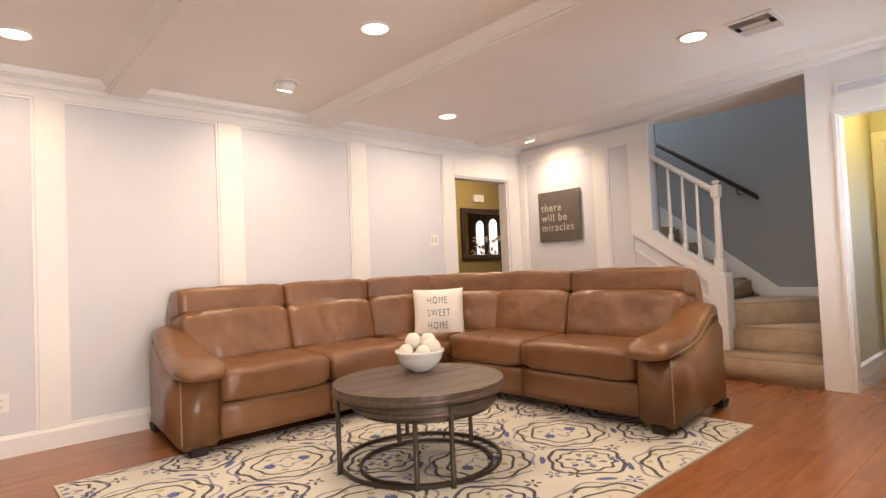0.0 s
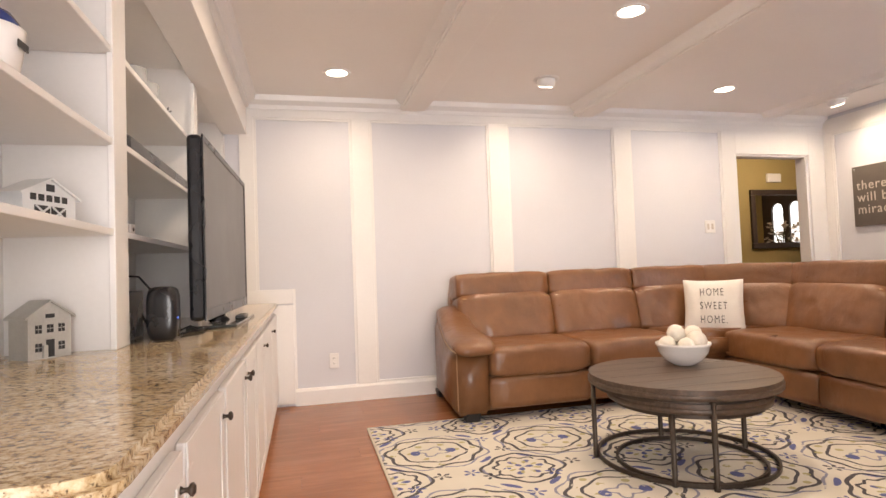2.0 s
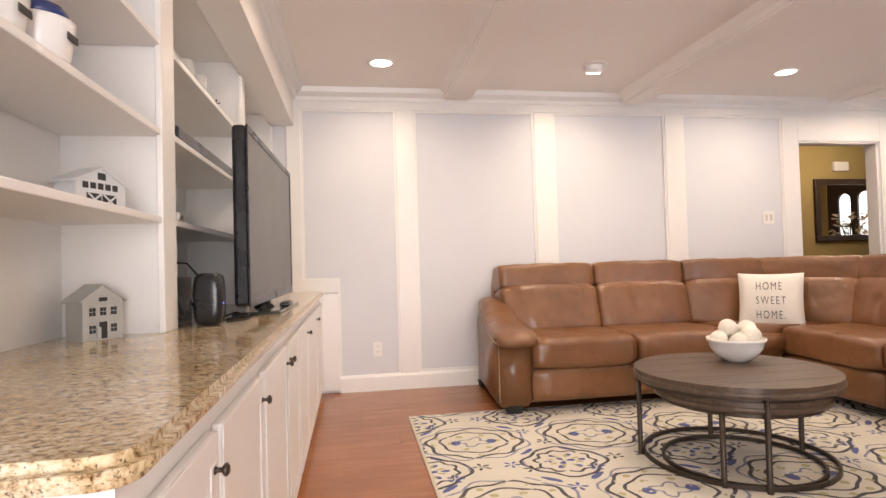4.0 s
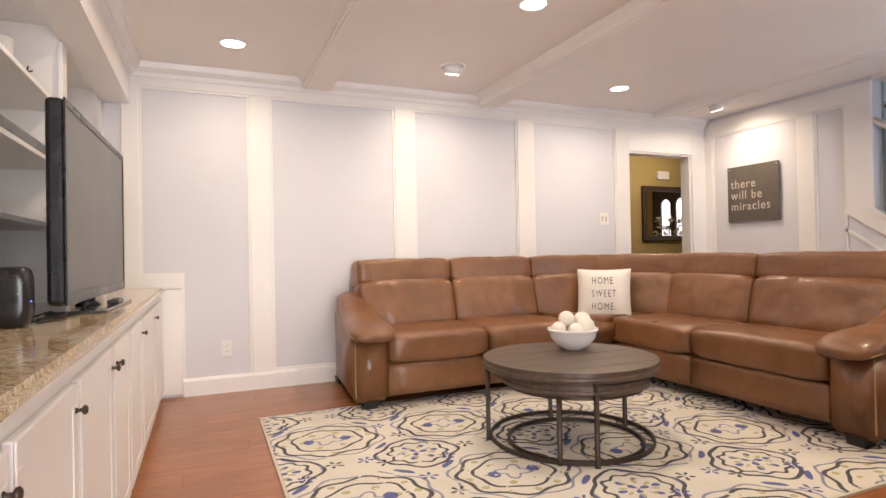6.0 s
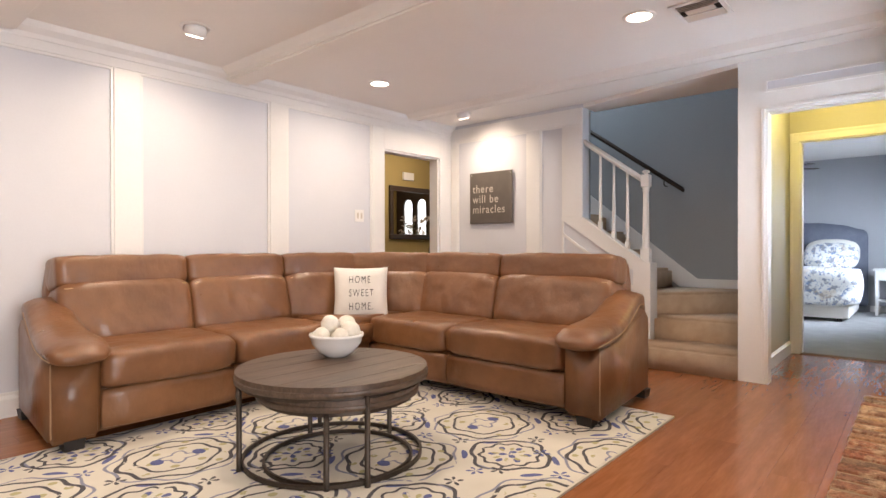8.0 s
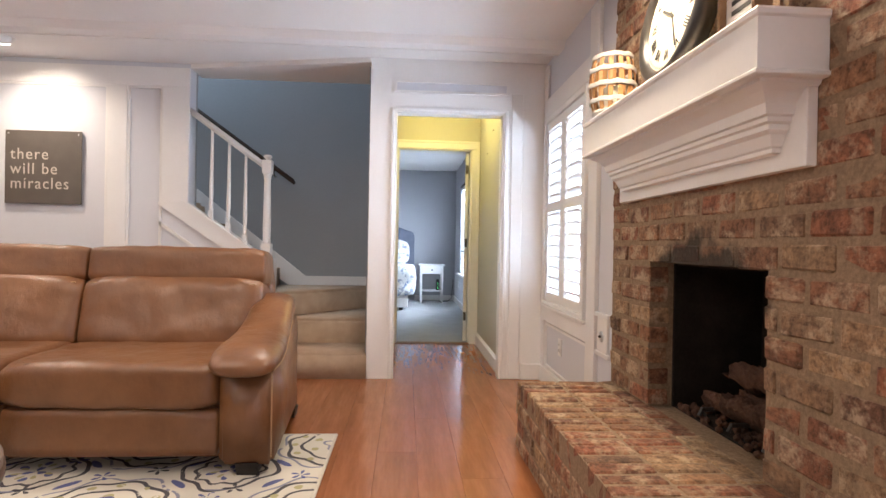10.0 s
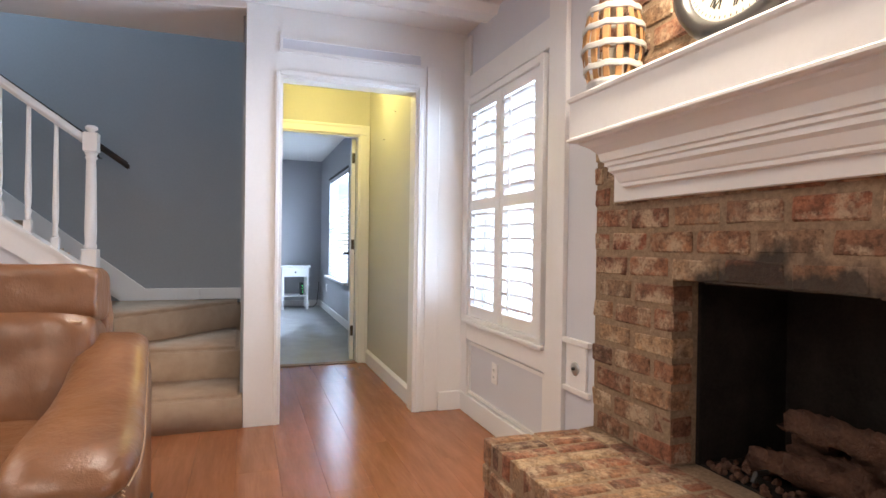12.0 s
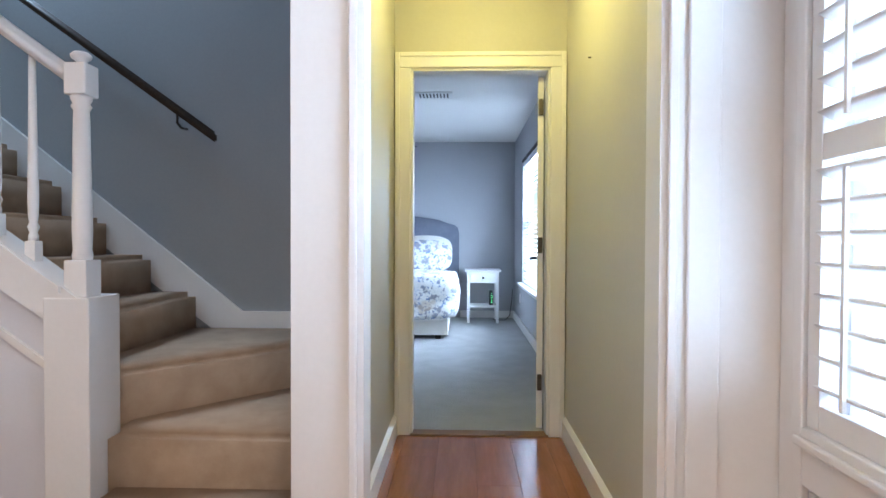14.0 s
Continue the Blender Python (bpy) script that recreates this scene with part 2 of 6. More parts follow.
def rug_mat():
    """A cream rug with rows of oval medallions in navy, blue and olive."""
    m, n, l, b = node_mat("medallion_rug")
    tc = n.new("ShaderNodeTexCoord")
    sep = n.new("ShaderNodeSeparateXYZ")
    wob = n.new("ShaderNodeTexNoise")
    wob.inputs["Scale"].default_value, wob.inputs["Detail"].default_value = 9.0, 2
    l.new(tc.outputs["Object"], wob.inputs["Vector"])
    l.new(tc.outputs["Object"], sep.inputs[0])
    wv = n.new("ShaderNodeSeparateColor")
    l.new(wob.outputs["Color"], wv.inputs[0])
    M = lambda op, a, c: math_node(n, l, op, a, c)
    x = M('ADD', sep.outputs[0], M('MULTIPLY', M('SUBTRACT', wv.outputs[0], 0.5), 0.022))
    y = M('ADD', sep.outputs[1], M('MULTIPLY', M('SUBTRACT', wv.outputs[1], 0.5), 0.022))
    PX, PY = 0.69, 0.82

    def medallion(cx, cy, rx, ry):
        u = M('SUBTRACT', M('MULTIPLY', M('FRACT', M('DIVIDE', M('ADD', x, PX * 8.5 - cx), PX), 0), PX), PX / 2)
        v = M('SUBTRACT', M('MULTIPLY', M('FRACT', M('DIVIDE', M('ADD', y, PY * 8.5 - cy), PY), 0), PY), PY / 2)
        u, v = M('DIVIDE', u, rx), M('DIVIDE', v, ry)
        r = M('SQRT', M('ADD', M('MULTIPLY', u, u), M('MULTIPLY', v, v)), 0)
        return r, M('ARCTAN2', v, u)

    def ring(r, a, at, width, lobes, amp, phase=0.0):
        rr = M('ADD', r, M('MULTIPLY', M('SINE', M('ADD', M('MULTIPLY', a, lobes), phase), 0), amp))
        return M('LESS_THAN', M('ABSOLUTE', M('SUBTRACT', rr, at), 0), width)

    def petals(r, a, at, long, lobes, wide, phase=0.0):
        """Leaf-shaped dabs set round a circle, pointing outwards."""
        along = M('DIVIDE', M('SUBTRACT', r, at), long)
        body = M('SUBTRACT', M('SUBTRACT', M('COSINE', M('ADD', M('MULTIPLY', a, lobes), phase), 0), wide), M('MULTIPLY', along, along))
        return M('GREATER_THAN', body, 0.0)

    gate = noise_tex(n, l, tc.outputs["Object"], 13, 3)
    fleck = noise_tex(n, l, tc.outputs["Object"], 34, 2)
    NAVY_INK, BLUE, PALE_BLUE, OLIVE_INK = (0.020, 0.020, 0.036), (0.055, 0.075, 0.26), (0.20, 0.21, 0.30), (0.38, 0.35, 0.17)
    col = ramp(n, l, noise_tex(n, l, tc.outputs["Object"], 3, 3), [(0.3, (0.58, 0.545, 0.47)), (0.7, (0.66, 0.625, 0.545))])
    # large oval medallions
    r, a = medallion(-1.31, 0.50, 0.275, 0.255)
    rows = [
        (ring(r, a, 0.93, 0.036, 8, 0.05), NAVY_INK, 0.40),
        (ring(r, a, 1.07, 0.026, 8, 0.06, 1.6), PALE_BLUE, 0.46),
        (ring(r, a, 0.66, 0.030, 6, 0.035, 0.6), NAVY_INK, 0.43),
        (petals(r, a, 0.82, 0.10, 12, 0.55), OLIVE_INK, 0.52),
        (petals(r, a, 0.47, 0.12, 6, 0.6), OLIVE_INK, 0.50),
        (ring(r, a, 0.24, 0.030, 4, 0.07), PALE_BLUE, 0.40),
        (petals(r, a, 0.36, 0.20, 2, 0.72), BLUE, 0.42),
        (petals(r, a, 1.22, 0.13, 4, 0.78, 3.14), BLUE, 0.36),
    ]
    # pointed medallions between them
    r2, a2 = medallion(-0.93, 0.11, 0.205, 0.20)
    tip = M('MULTIPLY', M('MULTIPLY', M('COSINE', M('MULTIPLY', a2, 2), 0), M('COSINE', M('MULTIPLY', a2, 2), 0)), -0.16)
    r3 = M('ADD', r2, tip)
    rows += [
        (ring(r3, a2, 0.88, 0.048, 8, 0.03), NAVY_INK, 0.36),
        (ring(r2, a2, 0.70, 0.042, 10, 0.05, 0.8), NAVY_INK, 0.45),
        (petals(r2, a2, 0.42, 0.15, 6, 0.5), BLUE, 0.42),
        (petals(r2, a2, 0.34, 0.14, 8, 0.45, 3.14), OLIVE_INK, 0.42),
        (petals(r2, a2, 0.12, 0.14, 3, 0.1), BLUE, 0.44),
        (petals(r2, a2, 1.00, 0.10, 2, 0.90), PALE_BLUE, 0.30),
    ]
    # leaf sprays in the spandrels
    for cx, cy, turn in ((-0.99, 0.62, 0.4), (-0.93, 0.42, 2.2), (-1.20, 0.12, 1.2), (-0.66, 0.12, 3.4), (-1.12, 0.86, 5.0), (-1.50, 0.82, 0.0)):
        r4, a4 = medallion(cx, cy, 0.046, 0.046)
        rows.append((petals(r4, a4, 0.52, 0.50, 5, 0.10, turn), NAVY_INK if turn > 2 else BLUE, 0.43))
    for mask, c, g in rows:
        keep = M('GREATER_THAN', M('ADD', M('MULTIPLY', gate, 0.75), M('MULTIPLY', fleck, 0.25)), g - 0.05)
        col = mix_col(n, l, M('MULTIPLY', M('MULTIPLY', mask, keep), 0.92), col, c)
    l.new(col, b.inputs["Base Color"])
    b.inputs["Roughness"].default_value = 0.95
    bump(n, l, b, noise_tex(n, l, tc.outputs["Object"], 330, 2), 0.6, 0.004)
    return m


RUG = rug_mat()

# ---- mesh helpers ----
def empty(name, m=None, **tags):
    ob = new(name)
    ob.empty_display_size = 0.1
    if m is not None:
        ob.matrix_world = m
    return tagged(ob, **tags)


def part(name, bm, material, parent=None, label="", smooth=False):
    me = bpy.data.meshes.new(name)
    bm.normal_update()
    bm.to_mesh(me)
    bm.free()
    me.materials.append(material)
    if smooth:
        for p in me.polygons:
            p.use_smooth = True
    ob = new(name, me)
    ob.parent = parent
    if label:
        ob["label"] = label
    return ob


def thing(name, bm, material, label, category, group="", kind="", smooth=False):
    return tagged(part(name, bm, material, None, "", smooth), label, category, group, kind)


def box(bm, x0, x1, y0, y1, z0, z1, bevel=0.0, seg=2):
    r = bmesh.ops.create_cube(bm, size=1.0, matrix=Matrix.Translation(((x0 + x1) / 2, (y0 + y1) / 2, (z0 + z1) / 2)) @ Matrix.Diagonal((abs(x1 - x0), abs(y1 - y0), abs(z1 - z0), 1)))
    if bevel > 0:
        es = list({e for v in r["verts"] for e in v.link_edges})
        bmesh.ops.bevel(bm, geom=es, offset=bevel, segments=seg, profile=0.5, affect='EDGES')
    return bm


def boxes(*rows, bevel=0.0):
    bm = bmesh.new()
    for r in rows:
        box(bm, *r, bevel=bevel)
    return bm


def lathe(bm, profile, centre=(0, 0, 0), seg=24, axis_m=None):
    """Turns (radius, height) pairs round the z axis."""
    rings = []
    base = Matrix.Translation(centre) @ (axis_m or Matrix())
    for r, z in profile:
        rings.append([bm.verts.new(base @ Vector((r * math.cos(2 * math.pi * k / seg), r * math.sin(2 * math.pi * k / seg), z))) for k in range(seg)])
    for a, c in zip(rings, rings[1:]):
        for k in range(seg):
            bm.faces.new((a[k], a[(k + 1) % seg], c[(k + 1) % seg], c[k]))
    bm.faces.new(list(reversed(rings[0])))
    bm.faces.new(rings[-1])
    return bm


def prism(bm, outline, axis, a, b):
    """Extrudes an outline of two coordinates along axis x, y or z from a to b."""
    def put(p, w):
        return {"x": (w, p[0], p[1]), "y": (p[0], w, p[1]), "z": (p[0], p[1], w)}[axis]
    lo, hi = [bm.verts.new(put(p, a)) for p in outline], [bm.verts.new(put(p, b)) for p in outline]
    bm.faces.new(lo), bm.faces.new(hi)
    for k in range(len(outline)):
        j = (k + 1) % len(outline)
        bm.faces.new((lo[k], lo[j], hi[j], hi[k]))
    bmesh.ops.recalc_face_normals(bm, faces=bm.faces[:])
    return bm


def tube(bm, points, radius, seg=8):
    """A round bar along a line of points."""
    pts = [Vector(p) for p in points]
    rings = []
    for i, p in enumerate(pts):
        d = (pts[min(i + 1, len(pts) - 1)] - pts[max(i - 1, 0)]).normalized()
        q = d.to_track_quat("Z", "Y").to_matrix()
        rings.append([bm.verts.new(p + q @ Vector((radius * math.cos(2 * math.pi * k / seg), radius * math.sin(2 * math.pi * k / seg), 0))) for k in range(seg)])
    for a, c in zip(rings, rings[1:]):
        for k in range(seg):
            bm.faces.new((a[k], a[(k + 1) % seg], c[(k + 1) % seg], c[k]))
    bm.faces.new(list(reversed(rings[0])))
    bm.faces.new(rings[-1])
    bmesh.ops.recalc_face_normals(bm, faces=bm.faces[:])
    return bm


def structure(name, bm, material, label="", category="wall", smooth=False):
    return tagged(part(name, bm, material, None, "", smooth), label, category, "", "structure")


# ---- the plan ----
YN, XS, XP, YF = 4.375, 5.26, 4.92, -0.145      # panelled wall, sign wall, hall wall, fireplace wall
CZ = 2.44                                        # ceiling
XB = -0.86                                       # wall behind the shelves
YB = -2.6                                        # wall behind the start
XD, HY0, HY1 = 6.47, 0.165, 1.11                 # bedroom door wall, hall sides
XR, YR = 11.15, 0.0                             # bedroom far wall, bedroom window wall

# floors
base = structure("floor", boxes((XB - 0.1, 6.52, YB - 0.1, YN + 0.1, -0.12, -0.008)), MORTAR, "reddish wood laminate plank floor", "floor")
structure("floor_2", boxes((XD + 0.05, XR + 0.1, YR - 0.1, 4.0, -0.10, 0.004)), BEDCARPET, "pale grey bedroom carpet", "floor")
structure("floor_3", boxes((2.5, 9.6, YN + 0.1, 7.6, -0.12, -0.004)), FLOOR, "wood floor of the entry room", "floor")

# panelled north wall with the doorway
wn = structure("wall_north", boxes((XB - 0.1, 4.174, YN, YN + 0.12, 0, CZ), (5.044, XS + 0.12, YN, YN + 0.12, 0, CZ), (4.174, 5.044, YN, YN + 0.12, 2.05, CZ)), PANEL, "pale lavender panelled wall with white trim", "wall")


def bead(bm, x0, x1, z0, z1, y, w=0.018, d=0.012, axis="y", sign=-1):
    """A thin raised frame on a wall."""
    rows = ((x0, x1, z1 - w, z1), (x0, x1, z0, z0 + w), (x0, x0 + w, z0 + w, z1 - w), (x1 - w, x1, z0 + w, z1 - w))
    for a, c, e, f in rows:
        lo, hi = sorted((y, y + sign * d))
        if axis == "y":
            box(bm, a, c, lo, hi, e, f)
        else:
            box(bm, lo, hi, a, c, e, f)


STILES = [(0.449, 0.602), (1.629, 1.803), (2.841, 3.011), (4.006, 4.170)]
for a, c in STILES:
    part("stile", boxes((a, c, YN - 0.02, YN, 0.13, 2.275), bevel=0.004), TRIM, wn)
part("stile", boxes((-0.42, -0.31, YN - 0.02, YN, 0.915, 2.275), bevel=0.004), TRIM, wn)
part("stile", boxes((-0.30, -0.04, YN - 0.02, YN, 0.02, 0.79), (-0.42, -0.04, YN - 0.02, YN, 0.80, 0.915), bevel=0.004), TRIM, wn)
part("stile", boxes((5.05, XS - 0.002, YN - 0.02, YN, 0.0, 2.275), bevel=0.004), TRIM, wn)
part("top_rail", boxes((-0.42, XS - 0.002, YN - 0.022, YN, 2.275, 2.36)), TRIM, wn)
part("door_head", boxes((4.17, 5.05, YN - 0.02, YN, 2.05, 2.275)), TRIM, wn)
part("panel_moulding", boxes((-0.31, 0.449, YN - 0.012, YN, 2.257, 2.275), (0.431, 0.449, YN - 0.012, YN, 0.13, 2.257), (-0.31, -0.292, YN - 0.012, YN, 0.915, 2.257), (-0.04, -0.022, YN - 0.012, YN, 0.13, 0.915)), TRIM, wn)
for a, c, z in ((0.602, 1.629, 0.13), (1.803, 2.841, 0.13), (3.011, 4.006, 0.13)):
    bm = bmesh.new()
    bead(bm, a, c, z, 2.275, YN)
    part("panel_moulding", bm, TRIM, wn)
bm = bmesh.new()
prism(bm, [(YN, 2.33), (YN - 0.03, 2.34), (YN - 0.035, 2.37), (YN - 0.07, 2.40), (YN - 0.08, 2.4396), (YN, 2.4396)], "x", -0.42, XS)
structure("trim_north_crown", bm, TRIM, "white crown moulding", "trim")
bm = bmesh.new()
prism(bm, [(YN, 0), (YN - 0.03, 0), (YN - 0.03, 0.11), (YN - 0.018, 0.13), (YN, 0.13)], "x", -0.04, 4.17)
structure("baseboard_north", bm, TRIM, "white baseboard", "baseboard")
# door lining
structure("door_1", boxes((4.174, 4.194, YN + 0.001, YN + 0.119, 0, 2.03), (5.024, 5.044, YN + 0.001, YN + 0.119, 0, 2.03), (4.174, 5.044, YN + 0.001, YN + 0.119, 2.03, 2.05)), TRIM, "white cased opening to the entry room", "doorway")

# sign wall, with the stair opening to its side
ws = structure("wall_east", boxes((XS, XS + 0.12, 2.67, YN, 0, CZ)), PANEL, "pale panelled wall beside the stairs", "wall")
part("stile", boxes((XS - 0.02, XS, 4.26, YN - 0.022, 0.13, 2.25), bevel=0.004), TRIM, ws)
part("stile", boxes((XS - 0.02, XS, 3.15, 3.30, 0.13, 2.25), bevel=0.004), TRIM, ws)
part("stile", boxes((XS - 0.02, XS, 2.67, 2.88, 1.33, 2.25), bevel=0.004), TRIM, ws)
part("top_rail", boxes((XS - 0.022, XS, 2.67, YN - 0.022, 2.25, 2.40)), TRIM, ws)
for a, c in ((2.88, 3.15), (3.30, 4.26)):
    bm = bmesh.new()
    bead(bm, a, c, 0.3, 2.25, XS, axis="x")
    part("panel_moulding", bm, TRIM, ws)
part("baseboard", boxes((XS - 0.025, XS, 2.0, YN - 0.032, 0, 0.13)), TRIM, ws)

# header over the stairs, splayed from the sign wall out to the post
bm = bmesh.new()
prism(bm, [(XS, 2.67), (XP, 1.215), (5.52, 1.215), (5.52, 2.67)], "z", 2.405, CZ)
structure("wall_stair_header", bm, CEIL, "plastered soffit over the stairs", "soffit")

# hall wall with the post and the cased hall opening
wp = structure("wall_hall", boxes((XP, XP + 0.12, 1.026, 1.212, 0, CZ), (XP, XP + 0.12, YF, 0.182, 0, CZ), (XP, XP + 0.12, 0.182, 1.026, 2.045, CZ)), TRIM, "white wall with a post beside the stairs", "wall")
for r in ((XP - 0.015, XP, 1.026, 1.05, 0, 2.06), (XP - 0.015, XP, 0.155, 0.182, 0, 2.06), (XP - 0.015, XP, 0.182, 1.026, 2.045, 2.072)):
    part("casing", boxes(r, bevel=0.005), TRIM, wp)
part("casing", boxes((XP - 0.012, XP, 0.04, 0.13, 0.0, 2.2), bevel=0.006), TRIM, wp)
part("panel_recess", boxes((XP - 0.004, XP, 0.165, 1.02, 2.19, 2.265)), PANEL, wp)
bm = bmesh.new()
bead(bm, 0.155, 1.03, 2.18, 2.275, XP, axis="x")
part("panel_moulding", bm, TRIM, wp)
part("baseboard", boxes((XP - 0.025, XP, YF + 0.02, 0.03, 0, 0.12), bevel=0.004), TRIM, wp)
structure("door_2", boxes((XP + 0.001, XP + 0.119, 1.008, 1.026, 0, 2.03), (XP + 0.001, XP + 0.119, 0.182, 0.2, 0, 2.03), (XP + 0.001, XP + 0.119, 0.182, 1.026, 2.03, 2.045)), TRIM, "white cased opening to the hall", "doorway")

# ceiling with beams
structure("ceiling", boxes((XB - 0.1, XP + 0.35, YB - 0.1, YN + 0.12, CZ, CZ + 0.1)), CEIL, "white plastered ceiling", "ceiling")
for k, (a, c, z) in enumerate(((0.86, 1.06, 2.345), (2.42, 2.60, 2.34), (4.47, 4.60, 2.40))):
    bm = boxes((a, c, YB, YN - 0.08, z, CZ), bevel=0.006)
    for s, e in ((a, -1), (c, 1)):
        prism(bm, [(s, CZ - 0.045), (s + e * 0.045, CZ - 0.001), (s, CZ - 0.001)], "y", YB, YN - 0.08)
        box(bm, s, s + e * 0.012, YB, YN - 0.08, z + 0.012, z + 0.028)
    structure("ceiling_beam_%d" % (k + 1), bm, CEIL, "white boxed ceiling beam with small moulding", "ceiling beam")

# fireplace wall with the shuttered window
WX0, WX1, WZ0, WZ1 = 3.90, 4.80, 0.62, 1.95
wf = structure("wall_south", boxes((WX1, XP + 0.1, YF - 0.14, YF, 0, CZ), (3.45, WX0, YF - 0.14, YF, 0, CZ), (WX0, WX1, YF - 0.14, YF, 0, WZ0), (WX0, WX1, YF - 0.14, YF, WZ1, CZ)), PANEL, "white panelled wall round the shuttered window", "wall")
part("stile", boxes((3.68, 3.83, YF, YF + 0.025, 0, 2.40), bevel=0.004), TRIM, wf)
part("stile", boxes((4.82, XP, YF, YF + 0.02, 0, 2.40), bevel=0.004), TRIM, wf)
part("rail", boxes((3.83, 4.82, YF, YF + 0.02, 0.47, 0.60), bevel=0.004), TRIM, wf)
part("rail", boxes((3.83, 4.82, YF, YF + 0.02, 2.00, 2.14), bevel=0.004), TRIM, wf)
bm = bmesh.new()
bead(bm, 3.85, 4.80, 0.13, 0.46, YF)
for f in bm.verts:
    f.co.y = 2 * YF - f.co.y
part("panel_moulding", bm, TRIM, wf)
part("window_sill", boxes((3.84, 4.82, YF, YF + 0.045, 0.575, 0.60), bevel=0.006), TRIM, wf)
part("baseboard", boxes((3.5, XP, YF, YF + 0.028, 0, 0.12), bevel=0.004), TRIM, wf)

# closing walls
structure("wall_west", boxes((XB - 0.1, XB, YB - 0.1, YN, 0, CZ)), PANEL, "plain painted wall behind the shelves", "wall")
structure("wall_fireplace_return", boxes((1.35, 1.47, YB, -0.6, 0, CZ)), PANEL, "plain wall", "wall")
# Unseen wall; its opening is assumed and lets the fill lamp in.
BW0, BW1 = -0.5, 1.2
structure("wall_back", boxes((XB, BW0, YB - 0.12, YB, 0, CZ), (BW1, 1.5, YB - 0.12, YB, 0, CZ), (BW0, BW1, YB - 0.12, YB, 2.1, CZ)), PANEL, "plain unseen wall with an opening added for fill light", "wall")

# hall
structure("wall_hall_right", boxes((XP + 0.12, XD, HY0 - 0.12, HY0, 0, CZ)), HALLWALL, "beige hall wall", "wall")
structure("wall_hall_left", boxes((XP + 0.12, XD, HY1, HY1 + 0.09, 0, CZ)), HALLWALL, "beige hall wall", "wall")
BD0, BD1 = 0.255, 1.02
structure("wall_bedroom_door", boxes((XD, XD + 0.1, HY0 - 0.3, BD0, 0, CZ), (XD, XD + 0.1, BD1, 4.0, 0, CZ), (XD, XD + 0.1, BD0, BD1, 2.03, CZ)), HALLWALL, "hall wall round the bedroom door", "wall")
structure("ceiling_2", boxes((XP + 0.12, XD + 0.1, HY0 - 0.1, HY1 + 0.05, CZ, CZ + 0.08)), CEIL, "white hall ceiling", "ceiling")
bm = bmesh.new()
prism(bm, [(HY0, 0), (HY0 + 0.02, 0), (HY0 + 0.02, 0.10), (HY0, 0.12)], "x", XP + 0.12, XD)
structure("baseboard_hall_right", bm, TRIM, "white baseboard", "baseboard")
bm = bmesh.new()
prism(bm, [(HY1, 0), (HY1 - 0.02, 0), (HY1 - 0.02, 0.10), (HY1, 0.12)], "x", XP + 0.12, XD)
structure("baseboard_hall_left", bm, TRIM, "white baseboard", "baseboard")

# bedroom shell
BZ = 2.44
structure("wall_bedroom_far", boxes((XR, XR + 0.1, YR, 4.0, 0, BZ)), BEDWALL, "grey bedroom wall", "wall")
BWX0, BWX1, BWZ0, BWZ1 = 8.5, 10.15, 0.57, 2.03
structure("wall_bedroom_window", boxes((XD + 0.1, BWX0, YR - 0.12, YR, 0, BZ), (BWX1, XR + 0.1, YR - 0.12, YR, 0, BZ), (BWX0, BWX1, YR - 0.12, YR, 0, BWZ0), (BWX0, BWX1, YR - 0.12, YR, BWZ1, BZ)), BEDWALL, "grey bedroom wall with a window", "wall")
structure("wall_bedroom_left", boxes((XD + 0.1, XR, 4.0, 4.1, 0, BZ)), BEDWALL, "grey bedroom wall", "wall")
structure("ceiling_3", boxes((XD + 0.1, XR + 0.1, YR - 0.1, 4.1, BZ, BZ + 0.08)), CEIL, "white bedroom ceiling", "ceiling")

# stairwell shell
XW = 6.42
structure("wall_stair_far", boxes((XW, XW + 0.09, 1.2, 4.37, 0, 4.6)), STAIRWALL, "grey stairwell wall", "wall")
structure("wall_stair_side", boxes((XP + 0.125, XW + 0.09, 1.2, 1.23, 0, 4.6)), STAIRWALL, "grey stairwell wall", "wall")
structure("wall_stair_inner", boxes((XS + 0.121, XS + 0.16, 2.67, 4.37, 0, 4.6)), STAIRWALL, "grey stairwell wall", "wall")
structure("wall_stair_top", boxes((XS + 0.125, XW + 0.09, 4.37, 4.49, 0, 4.6)), STAIRWALL, "grey stairwell wall", "wall")
structure("wall_stair_upper", boxes((5.42, 5.52, 1.2, 2.67, CZ, 4.6), (XP, 5.42, 1.1, 1.2, CZ, 4.6)), STAIRWALL, "wall above the stair opening", "wall")
structure("ceiling_4", boxes((XP, XW + 0.1, 1.1, 4.5, 4.6, 4.7)), CEIL, "stairwell ceiling", "ceiling")

# entry room shell
YE = 7.25
structure("wall_entry_far", boxes((2.5, 9.6, YE, YE + 0.1, 0, 2.7)), OLIVE, "olive gold wall of the entry room", "wall")
structure("wall_entry_left", boxes((2.4, 2.5, YN + 0.12, YE, 0, 2.7)), OLIVE, "olive gold wall", "wall")
structure("ceiling_5", boxes((2.4, 9.7, YN + 0.1, YE + 0.1, 2.7, 2.8)), CEIL, "entry room ceiling", "ceiling")
structure("wall_entry_near", boxes((XW + 0.09, 9.6, YN + 0.12, YN + 0.22, 0, 2.7), (2.5, 6.6, YN + 0.005, YN + 0.115, CZ + 0.11, 2.7)), OLIVE, "olive gold wall", "wall")


